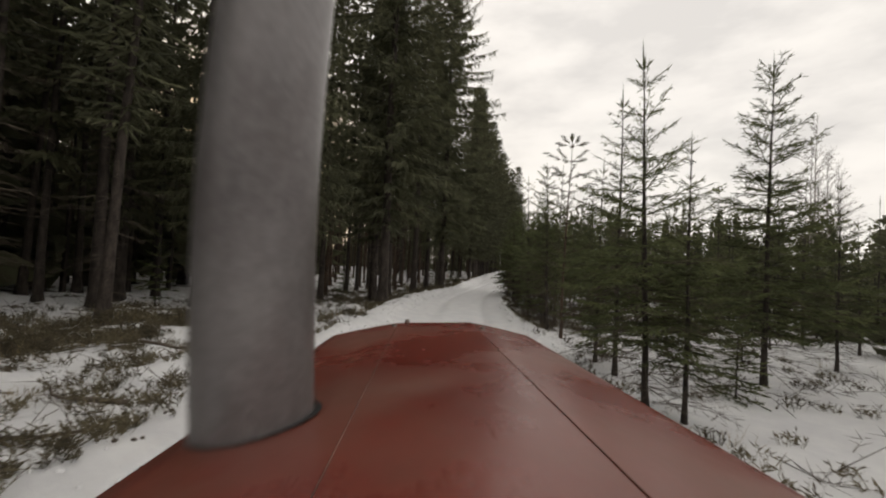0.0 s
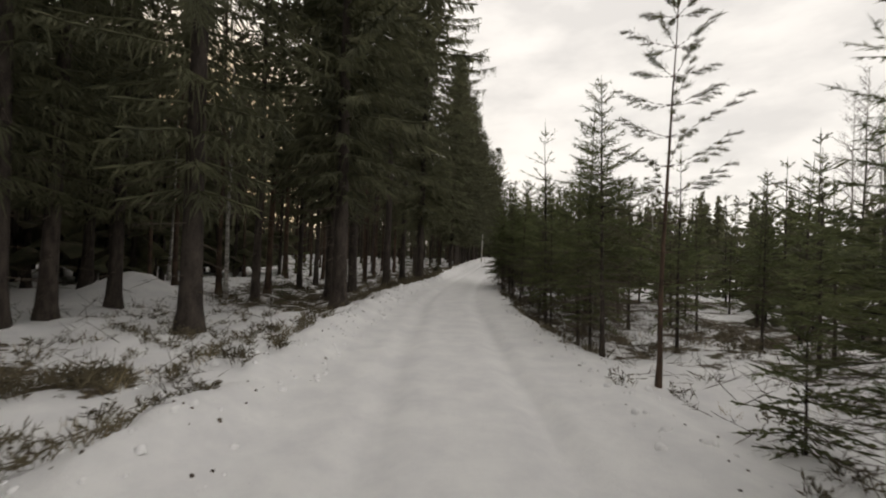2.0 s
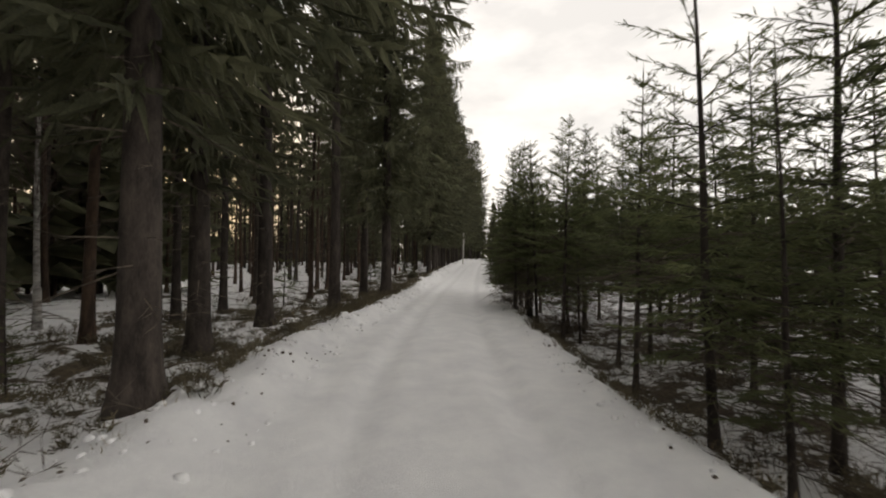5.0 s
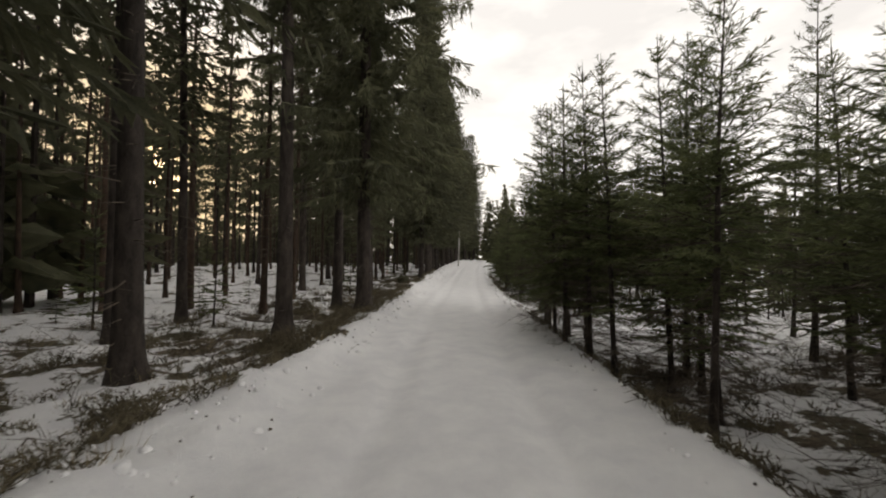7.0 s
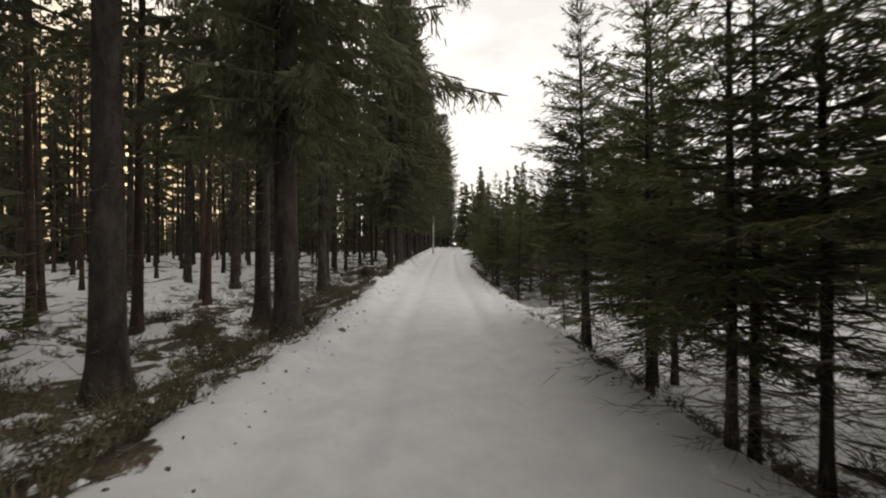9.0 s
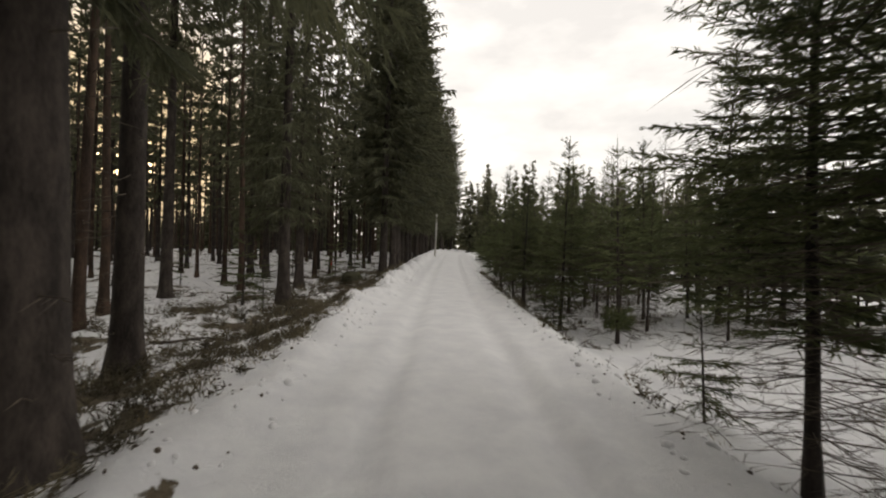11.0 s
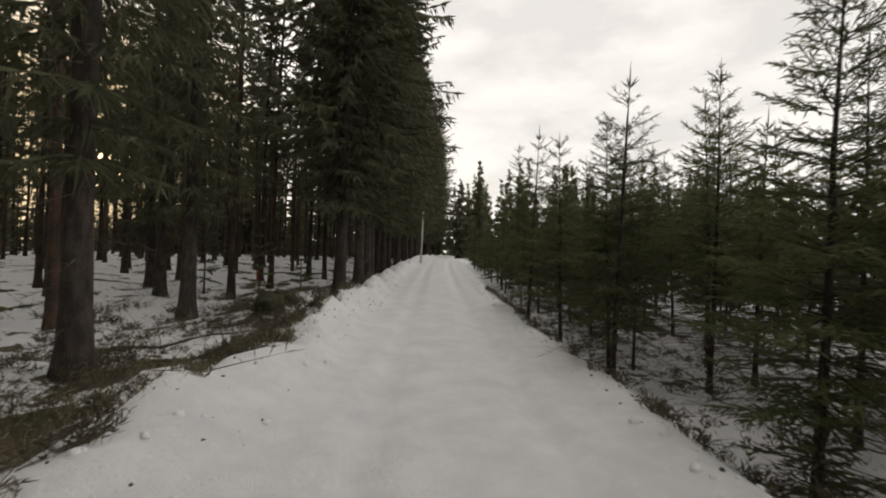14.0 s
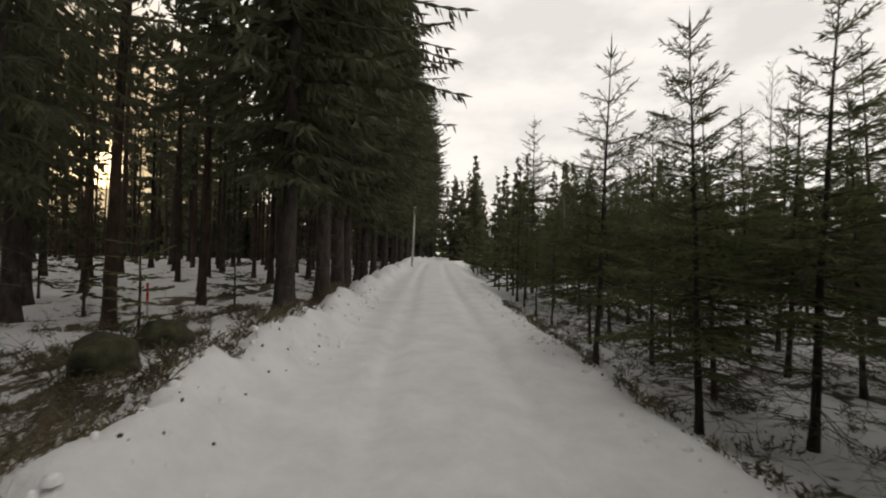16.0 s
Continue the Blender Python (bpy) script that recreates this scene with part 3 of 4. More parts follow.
class Kind:
    """A tree built once, at its first place, and copied to the others."""

    def __init__(self, maker, height):
        self.maker, self.height, self.first = maker, height, None

    def put(self, x, y, height, turn, lean=(0, 0)):
        k = height / self.height
        m = pose(x, y, land(x, y), lean[0], lean[1], turn)
        if self.first is None:
            self.first = self.maker()
            self.first.matrix_basis = m @ Matrix.Diagonal((k, k, k, 1))
            self.height = height
            return self.first
        return copy_thing(self.first, m @ Matrix.Diagonal((k, k, k, 1)))


THIN = "thin sparse young spruce with long bare leader"
YOUNG = [Kind(lambda: young_spruce(4.8, 1.3, 1, fat=0.78), 4.8), Kind(lambda: young_spruce(4.6, 1.2, 2, 0.18, 0.95, 5, THIN, 0.6, fat=0.78), 4.6),
         Kind(lambda: young_spruce(5.5, 1.5, 3, 0.31, 0.95, 5, fat=0.85), 5.5), Kind(lambda: young_spruce(4.8, 1.15, 4, 0.18, 0.85, 4, THIN, 0.9, fat=0.78), 4.8),
         Kind(lambda: young_spruce(5.2, 1.35, 5, 0.31, 0.95, 5, fat=0.78), 5.2), Kind(lambda: young_spruce(1.5, 0.6, 6, 0.04, 1.0, 6, "low bushy little spruce in the snow"), 1.5),
         Kind(lambda: young_spruce(7.2, 1.75, 19, 0.2, 0.85, 5, "larger young spruce with full green boughs over the ditch", 0.3, fat=0.85), 7.2),
         Kind(lambda: young_spruce(1.8, 0.6, 51, 0.15, 0.85, 4, "small drooping young spruce in open snow", 0.3, fat=0.7), 1.8)]
YOUNG_MID = [Kind(lambda: young_spruce(4.8, 1.3, 26, 0.24, 0.9, 4, fat=0.92), 4.8), Kind(lambda: young_spruce(5.2, 1.3, 27, 0.27, 0.9, 4, bare_top=0.4, fat=0.92), 5.2)]
YOUNG_PINE = Kind(lambda: young_pine(5.8, 41), 5.8)
BUSHED = Kind(lambda: young_spruce(4.7, 1.1, 9, 0.3, 0.9, 5, "young spruce with a dense witch-broom ball low on its stem", 0.5, bush=True), 4.7)
YOUNG_FAR = [Kind(lambda: young_spruce(4.8, 1.3, 7, 0.12, 1.0, 5, fat=3.2, rough=True), 4.8), Kind(lambda: young_spruce(5.5, 1.3, 8, 0.15, 0.9, 5, fat=3.2, bare_top=0.6, rough=True), 5.5)]
EDGE = [Kind(lambda: tall_spruce(24, 4.0, 11, 3.2), 24), Kind(lambda: tall_spruce(26, 4.3, 12, 3.6), 26)]
LOW = [Kind(lambda: tall_spruce(21, 2.9, 43, 2.5, True, True), 21), Kind(lambda: tall_spruce(22, 2.6, 44, 3.0, True, True), 22)]
OLD = [Kind(lambda: tall_spruce(19, 2.2, 13, 5.0), 19), Kind(lambda: tall_spruce(18, 2.0, 16, 6.5), 18)]
OLD_FAR = [Kind(lambda: tall_spruce(19, 2.2, 14, 5.0, False), 19), Kind(lambda: tall_spruce(20, 2.0, 15, 7.0, False), 20)]
PINE = [Kind(lambda: tall_pine(19, 21), 19), Kind(lambda: tall_pine(20, 22), 20)]
PINE_FAR = [Kind(lambda: tall_pine(19, 23, False), 19), Kind(lambda: tall_pine(18, 24, False), 18)]
BIRCH = [Kind(lambda: birch(8.0, 31), 8.0), Kind(lambda: birch(9.0, 32), 9.0)]

rng = random.Random(77)
taken = []


def free(x, y, gap):
    return all((x - a) ** 2 + (y - b) ** 2 > max(gap, g) ** 2 for a, b, g in taken)


def plant(kinds, x, y, height=0.0, gap=0.9, lean=1.5):
    taken.append((x, y, gap))
    k = rng.choice(kinds)
    return k.put(x, y, height or k.height * rng.uniform(0.88, 1.12), rng.uniform(0, 360), (rng.uniform(-lean, lean), rng.uniform(-lean, lean)))


# young trees that stand out one by one: kind, x, y, height
FIRST_STRETCH = ((1, 2.65, 5.4, 4.7), (3, 2.95, 5.1, 3.5), (0, 5.5, 7.2, 5.6), (3, 3.05, 7.35, 4.9), (3, 3.0, 8.15, 3.9), (5, 3.4, 9.2, 1.3),
                 (3, 5.9, 10.1, 4.4), (2, 3.35, 13.3, 5.2), (5, 4.4, 6.3, 1.2), (5, 6.4, 9.0, 1.6), (1, 8.2, 8.8, 4.0))
SECOND_STRETCH = ((4, 3.7, 15.4, 4.6), (1, 3.5, 14.2, 3.6), (3, 3.8, 18.2, 6.2), (1, 4.8, 17.8, 6.7), (3, 5.6, 14.6, 4.4), (3, 3.6, 17.1, 3.8),
                  (4, 4.2, 20.4, 5.2), (4, 4.57, 27.0, 5.6), (2, 4.5, 26.0, 5.4), (2, 5.7, 25.5, 5.6), (2, 4.3, 23.6, 5.4), (4, 4.9, 22.2, 5.0))
THIRD_STRETCH = ((6, 6.1, 32.9, 7.4), (2, 5.6, 31.9, 6.8), (7, 6.4, 34.4, 1.8), (4, 5.4, 29.85, 6.2), (0, 6.1, 30.3, 6.0), (1, 4.3, 27.5, 5.2), (3, 4.95, 27.9, 5.6),
                 (1, 4.7, 29.0, 5.4), (0, 5.3, 25.7, 5.8), (2, 6.2, 26.5, 6.2), (2, 7.5, 28.2, 6.2), (6, 9.2, 26.8, 7.6), (0, 7.6, 40.6, 5.2), (0, 12.0, 40.0, 7.6), (6, 13.2, 39.2, 8.4), (0, 11.0, 41.8, 5.6))
LAST_STRETCH = ((1, 7.7, 43.6, 4.8), (2, 8.0, 44.1, 4.4), (1, 8.9, 49.3, 5.6), (1, 10.3, 48.3, 4.9),
                (0, 8.6, 46.9, 4.9), (4, 9.3, 43.4, 5.2), (6, 13.9, 62.0, 8.6), (6, 17.3, 50.4, 7.6), (4, 9.6, 41.6, 5.0), (5, 7.3, 40.4, 1.2))
for stretch in (FIRST_STRETCH, SECOND_STRETCH, THIRD_STRETCH, LAST_STRETCH):
    for k, x, y, h in stretch:
        plant([YOUNG[k]], x, y, h, 0.8, 2.0)
plant([YOUNG_PINE], 3.2, 11.2, 5.4)
plant([BUSHED], 8.1, 38.75, 4.7)
for x, y, h in ((23.6, 27.0, 13.0), (25.5, 29.5, 12.0), (20.0, 22.0, 9.0), (28.0, 30.0, 11.0), (30.0, 26.0, 10.0), (22.0, 45.0, 10.0), (26.0, 60.0, 12.0), (24.0, 64.0, 11.0)):
    plant(BIRCH, x, y, h)
for k in range(16):
    plant(BIRCH, rng.uniform(27, 46), rng.uniform(72, 100), rng.uniform(10.5, 14.0))
for x, y in ((-13.9, 30.0), (-9.5, 27.0), (-7.5, 22.5)):
    plant(BIRCH, x, y, 12.0)

# old trees along the wood's edge: x, y, height
OVERHANG = Kind(lambda: tall_spruce(28, 5.2, 18, 4.0, True, True), 28)
HIGH = [Kind(lambda: tall_spruce(25, 3.3, 45, 8.8, True, True), 25)]
for x, y, h in ((-7.9, 13.9, 21), (-10.9, 14.5, 20), (-8.4, 15.6, 21), (-9.2, 18.9, 22), (-12.3, 22.0, 22), (-4.8, 14.7, 25), (-0.3, 45.3, 24), (-0.5, 50.6, 23), (-2.9, 55.2, 22), (-4.4, 58.2, 21)):
    plant(LOW, x, y, h, 1.2, 0.6)
for x, y, h in ((-2.6, 19.3, 27), (-3.7, 23.4, 26)):
    plant(EDGE, x, y, h, 2.0, 0.6)
plant([OVERHANG], 0.0, 33.4, 28, 2.0, 0.5)
for x, y, h in ((-3.3, 26.6, 25), (-2.0, 31.2, 26), (-1.3, 37.4, 25), (-4.4, 46.4, 23)):
    plant(HIGH, x, y, h, 2.0, 0.5)
plant(OLD, -5.8, 34.0, 0, 1.6, 1.0)
y = 53.0
while y < 112:
    x = middle(y) - rng.uniform(3.4, 4.2)
    if free(x, y, 1.7):
        plant(EDGE, x, y, rng.uniform(20, 28), 1.8, 1.0)
    y += rng.uniform(2.0, 3.2)

# the old wood behind it
rng = random.Random(101)
count = {"spruce": 0, "pine": 0}
for tries in range(4200):
    y = rng.uniform(-7, 112)
    u = -4.4 - 38 * rng.random() ** 1.2
    x = middle(y) + u
    if glade(x, y) > 0.25 or (11.0 < y < 54.0 and u > -6.4) or (y < 13 and u > -8.5) or not free(x, y, 1.7 if y < 26 else 2.7 if y < 62 else 2.5):
        continue
    kind = "pine" if rng.random() < (0.12 if y < 24 else 0.65 if y < 33 else 0.87 if y < 60 else 0.62) else "spruce"
    near = u > -12 and y < 60
    if count[kind] >= (300 if kind == "spruce" else 250):
        continue
    count[kind] += 1
    plant({("pine", True): PINE, ("pine", False): PINE_FAR, ("spruce", True): OLD, ("spruce", False): OLD_FAR}[kind, near], x, y, 0, 1.6, 1.2)
for tries in range(110):
    y = rng.uniform(-2, 60) if tries < 60 else rng.uniform(-2, 22)
    x = middle(y) - rng.uniform(5, 14)
    if free(x, y, 1.3) and glade(x, y) < 0.2 and not (y < 17 and x > -8.5):
        plant(YOUNG_FAR, x, y, rng.uniform(1.5, 4.0), 0.6)

for tries in range(18):
    x, y = rng.uniform(-18, -9.5), rng.uniform(25.5, 30)
    if free(x, y, 0.9):
        plant(YOUNG_FAR, x, y, rng.uniform(1.0, 2.2), 0.6)

# the young wood on the other side, thin at first
rng = random.Random(102)
few = 0
for tries in range(3600):
    y = rng.uniform(-5, 85)
    u = 3.4 + 13 * rng.random() ** 1.3
    x = middle(y) + u
    thin = y < 13 or 30.5 < y < 37.5
    if (thin and u < (6.0 if y < 13 else 7.5)) or (25.5 < y < 32 and u < 7.0) or (13 < y < 18 and u < 7.2):
        continue
    if not free(x, y, (1.05 if u < 8 else 1.4) if not thin else 1.3) or few > 300:
        continue
    few += 1
    near = u < 7.5 and y < 58
    h = rng.uniform(2.4, 4.0) if thin else rng.uniform(3.0, 5.6) + 0.08 * min(u, 12)
    plant(YOUNG_MID if near else YOUNG_FAR, x, y, h if not near else min(h, 5.4), 0.7, 2.0)


def far_woods():
    """Distant forest, closing the view all round."""
    rng = random.Random(5)
    crown, trunk = Shape(), Shape()
    spots = []
    for i in range(170):
        y = rng.uniform(-20, 100)
        u = rng.uniform(26, 95)
        spots.append((middle(y) + u, y, rng.uniform(4, 9) if u < 45 else rng.uniform(11, 17), 0.1))
    for i in range(330):
        y = rng.uniform(26, 185)
        spots.append((middle(min(y, 90)) - rng.uniform(36, 75), y, rng.uniform(5, 9.5), 0.03))
    for i in range(260):
        y = rng.uniform(20, 100)
        spots.append((middle(y) - rng.uniform(36, 100), y, rng.uniform(14, 20), 0.42))
    for i in range(110):
        y = rng.uniform(-4, 40)
        spots.append((middle(y) + rng.uniform(10, 28), y, rng.uniform(2.6, 4.2), 0.06))
    for i in range(150):
        y = rng.uniform(-6, 100)
        spots.append((middle(y) + rng.uniform(13, 30), y, rng.uniform(2.8, 5.2), 0.1))
    for i in range(230):
        y = rng.uniform(-8, 42)
        spots.append((middle(y) - rng.uniform(16, 46), y, rng.uniform(11, 17), 0.12))
    for i in range(170):
        spots.append((middle(100) + rng.uniform(-45, 75), rng.uniform(104, 150), rng.uniform(13, 21), 0.05))
    for i in range(90):
        spots.append((rng.uniform(-70, 70), rng.uniform(-60, -12), rng.uniform(12, 19), 0.15))
    for x, y, h, bare in spots:
        z0 = land(x, y)
        trunk.tube([(x, y, z0 - 0.3), (x, y, z0 + h * 0.95)], [0.011 * h, 0.01], 5, False)
        z = h * bare
        while z < h:
            q = z / h
            for k in range(11 if y > 100 else 7):
                a = rng.uniform(0, 6.28)
                r = (0.16 * h * (1 - q) ** 0.8 + 0.2) * rng.uniform(0.5, 1.15)
                zz = z + rng.uniform(-0.05, 0.05) * h
                crown.kite((x, y, z0 + zz), (x + math.cos(a) * r, y + math.sin(a) * r, z0 + zz - r * 0.35 * (1 - q) + 0.2), 0.054 * h * (1 - 0.6 * q))
            z += (0.08 if y > 100 else 0.13) * h
    base = tagged(new("far_woods"), "distant dark conifer forest behind the young wood", "forest", kind="stuff")
    tree_part("far_crowns", crown, needles_old, base)
    tree_part("far_trunks", trunk, bark_spruce, base)


far_woods()

# ---- undergrowth ----


def undergrowth():
    rng = random.Random(9)
    heath, dry, twigs = Shape(), Shape(), Shape()
    roots = [(x, y) for x, y, g in taken if 0 < y < 56 and -9 < side(x, y) < -2.6]
    for i in range(8000 + len(roots)):
        y = rng.uniform(1, 56) if rng.random() < 0.75 else rng.uniform(0.5, 11)
        if rng.random() < 0.7:
            u = -2.6 - 8 * rng.random() ** 1.4
        else:
            u = 2.1 + 6 * rng.random() ** 1.8
        x = middle(y) + u
        if i >= 8000:
            x, y = roots[i - 8000]
            u = side(x, y)
        bare = 1 - smooth(0.2, 0.55, snow_cover(x, y))
        if i < 8000 and rng.random() > max(bare, (0.22 if y < 16 else 0.28 if y < 36 else 0.75) if -8 < u < -2.4 else 0.45 if u > 0 and (13 < y < 30 or y > 40) else 0.08):
            continue
        big = rng.uniform(0.3, 0.6) + (0.9 if i >= 8000 else bare) * rng.uniform(0.15, 0.6)
        which = dry if rng.random() < 0.24 else heath
        for k in range(int((22 if which is heath else 12) * big) + 4):
            a, r = rng.uniform(0, 6.28), 0.3 * big * rng.random() ** 0.7
            px, py = x + math.cos(a) * r, y + math.sin(a) * r
            p = Vector((px, py, land(px, py) - 0.02))
            lean = rng.uniform(0.1, 0.9)
            b = a + rng.uniform(-0.9, 0.9)
            e = p + Vector((math.cos(b) * lean, math.sin(b) * lean, 1.0)).normalized() * rng.uniform(0.12, 0.46) * big * (1.15 - r)
            if which is dry:
                dry.kite(p, e, 0.004)
                continue
            heath.kite(p, e, 0.005)
            for s in range(5 if -5.5 < u < 0 else 3):
                m = p.lerp(e, rng.uniform(0.4, 0.9))
                heath.kite(m, m + Vector((rng.uniform(-1, 1), rng.uniform(-1, 1), rng.uniform(0, 1))).normalized() * rng.uniform(0.04, 0.12), 0.008 if -5.5 < u < 0 else 0.01)
    for i in range(1500):
        y = rng.uniform(-2, 58)
        u = -2.6 - 8 * rng.random() if rng.random() < 0.5 else 2.3 + 5.5 * rng.random()
        x = middle(y) + u
        z = land(x, y)
        a = rng.uniform(0, 6.28)
        L = rng.uniform(0.25, 1.1) if u < 0 else rng.uniform(0.2, 0.9)
        up = rng.uniform(0, 0.9)
        p = Vector((x, y, z))
        e = p + Vector((math.cos(a), math.sin(a), up)).normalized() * L
        twigs.spindle(p, e, 0.004 + 0.003 * L, 0.15)
        for k in range(5):
            m = p.lerp(e, rng.uniform(0.3, 0.95))
            twigs.spindle(m, m + Vector((rng.uniform(-1, 1), rng.uniform(-1, 1), rng.uniform(-0.2, 1))).normalized() * L * rng.uniform(0.15, 0.4), 0.005, 0.2)
    tagged(new("heath_brush", heath.mesh("heath_brush", brush_mat)), "dark low heath and bilberry brush poking through snow", "undergrowth", kind="stuff")
    tagged(new("dry_grass", dry.mesh("dry_grass", grass_dry)), "pale dry grass tufts in the snow", "grass", kind="stuff")
    tagged(new("brushwood", twigs.mesh("brushwood", twig_dry)), "bare brown saplings and brushwood sticking out of snow", "brushwood", kind="stuff")


undergrowth()


def clods():
    """Loose snow lumps thrown up along the track, and bits of bark and dirt."""
    rng = random.Random(15)
    snow, dirt = Shape(), Shape()
    for i in range(3200):
        y = rng.uniform(1, 58)
        u = -rng.uniform(1.7, 3.6) if rng.random() < 0.7 else rng.uniform(1.6, 2.6)
        x = middle(y) + u
        z = land(x, y)
        dark = rng.random() < 0.35 and abs(u) > 1.8
        r = rng.uniform(0.006, 0.02) if dark else rng.uniform(0.012, 0.06) * rng.random() ** 0.6
        which = dirt if dark else snow
        k = len(which.v)
        ring = [Vector((x, y, z - r * 0.3 + r * rng.uniform(1.0, 1.6)))]
        for q in range(6):
            a = 1.0472 * q + rng.uniform(-0.3, 0.3)
            ring.append(Vector((x + math.cos(a) * r * rng.uniform(0.7, 1.3), y + math.sin(a) * r * rng.uniform(0.7, 1.3), z + r * rng.uniform(0.2, 0.7))))
        for q in range(6):
            a = 1.0472 * q
            ring.append(Vector((x + math.cos(a) * r * 1.1, y + math.sin(a) * r * 1.1, z - 0.02)))
        which.v += ring
        for q in range(6):
            n = (q + 1) % 6
            which.f += [(k, k + 1 + q, k + 1 + n), (k + 1 + q, k + 7 + q, k + 7 + n, k + 1 + n)]
    clod_snow = stuff("loose_snow", (0.72, 0.72, 0.73), (0.84, 0.84, 0.835), 20, 0.8, 0.3, 90)
    tagged(new("snow_clods", snow.mesh("snow_clods", clod_snow, True)), "loose snow lumps along the banks of the track", "snow lumps", kind="stuff")
    tagged(new("bark_bits", dirt.mesh("bark_bits", twig_dry)), "dark bits of bark and dirt on the snow", "debris", kind="stuff")


clods()


def lump(name, x, y, size, squash, material, label, category, seed):
    bm = bmesh.new()
    bmesh.ops.create_icosphere(bm, subdivisions=3, radius=1.0)
    for v in bm.verts:
        n = noise.noise(v.co * 1.4 + Vector((seed, 0, 0))) * 0.35 + noise.noise(v.co * 4 + Vector((0, seed, 0))) * 0.12
        v.co *= size * (1 + n)
        v.co.z *= squash
    me = bpy.data.meshes.new(name)
    bm.to_mesh(me)
    bm.free()
    me.materials.append(material)
    me.polygons.foreach_set("use_smooth", [True] * len(me.polygons))
    ob = tagged(new(name, me), label, category)
    ob.matrix_basis = pose(x, y, land(x, y) + size * squash * 0.45, 0, 0, seed * 40)
    return ob


lump("mossy_stump", 1.85, 49.0, 0.36, 0.95, moss, "dark rounded stump grown over with moss", "stump", 3)
lump("boulder", 2.0, 50.5, 0.38, 0.75, moss, "mossy dark boulder half sunk in patchy snow", "boulder", 5)


def pole():
    base = tagged(new("marker_pole"), "pale weathered wooden pole standing beside the snow track", "pole")
    s = Shape()
    s.tube([(0, 0, -0.3), (0.02, 0, 2.0), (0.03, 0.01, 4.6)], [0.1, 0.09, 0.075], 9)
    part("shaft", s, pole_wood, base, smooth=True)
    x, y = 10.2, 75.0
    base.matrix_basis = pose(x, y, land(x, y), 0, 1, 0)


pole()


def stake():
    base = tagged(new("marker_stake"), "thin marker stake with red tip in the forest floor", "stake")
    s = Shape()
    s.tube([(0, 0, -0.2), (0.01, 0, 0.7)], [0.022, 0.02], 6)
    part("shaft", s, pole_wood, base, "bare grey lower shaft")
    s = Shape()
    s.tube([(0.01, 0, 0.7), (0.014, 0, 1.08)], [0.023, 0.022], 6)
    part("painted_tip", s, stake_red, base, "red painted tip")
    base.matrix_basis = pose(0.8, 53.0, land(0.8, 53.0), 2, -1, 0)


stake()


def fallen_branch(x, y, length, turn, seed):
    rng = random.Random(seed)
    base = tagged(new("fallen_branch"), "thin dead branch lying on snow and heath", "branch", "fallen branches on the forest floor")
    s, w = Shape(), Shape()
    pts = []
    for i in range(7):
        q = i / 6 - 0.5
        px, py = q * length, 0.1 * math.sin(q * 5 + seed)
        c, n = math.cos(radians(turn)), math.sin(radians(turn))
        wx, wy = x + px * c - py * n, y + px * n + py * c
        pts.append((wx - x, wy - y, land(wx, wy) - land(x, y) + 0.035))
    s.tube(pts, [0.032, 0.03, 0.027, 0.023, 0.019, 0.014, 0.008], 6)
    for k in range(9):
        p = Vector(pts[rng.randint(1, 6)])
        w.spindle(p, p + Vector((rng.uniform(-1, 1), rng.uniform(-1, 1), rng.uniform(0, 0.8))).normalized() * rng.uniform(0.15, 0.5), 0.006, 0.2)
    part("stem", s, twig_dry, base, smooth=True)
    tree_part("side_twigs", w, twig_dry, base)
    base.matrix_basis = pose(x, y, land(x, y))


for k, (x, y, length, turn) in enumerate(((0.6, 47.3, 2.6, 20), (1.3, 46.2, 2.2, 8), (2.0, 47.0, 2.4, 60), (-0.8, 39.5, 2.0, 35), (-2.9, 33.6, 2.4, -20), (-3.4, 30.2, 1.8, 70),
                                          (-3.8, 22.0, 2.2, 15), (-4.6, 8.2, 1.8, 40), (-4.2, 5.0, 2.2, 150), (-3.6, 3.6, 1.6, 25), (5.35, 31.7, 1.4, 50))):
    fallen_branch(x, y, length, turn, k)

# ---- the red tractor, standing on the track where the ride begins ----
paint_red = stuff("faded_red_paint", (0.24, 0.03, 0.02), (0.42, 0.115, 0.08), 2.6, 0.38, 0.06, 60, spec=0.5)


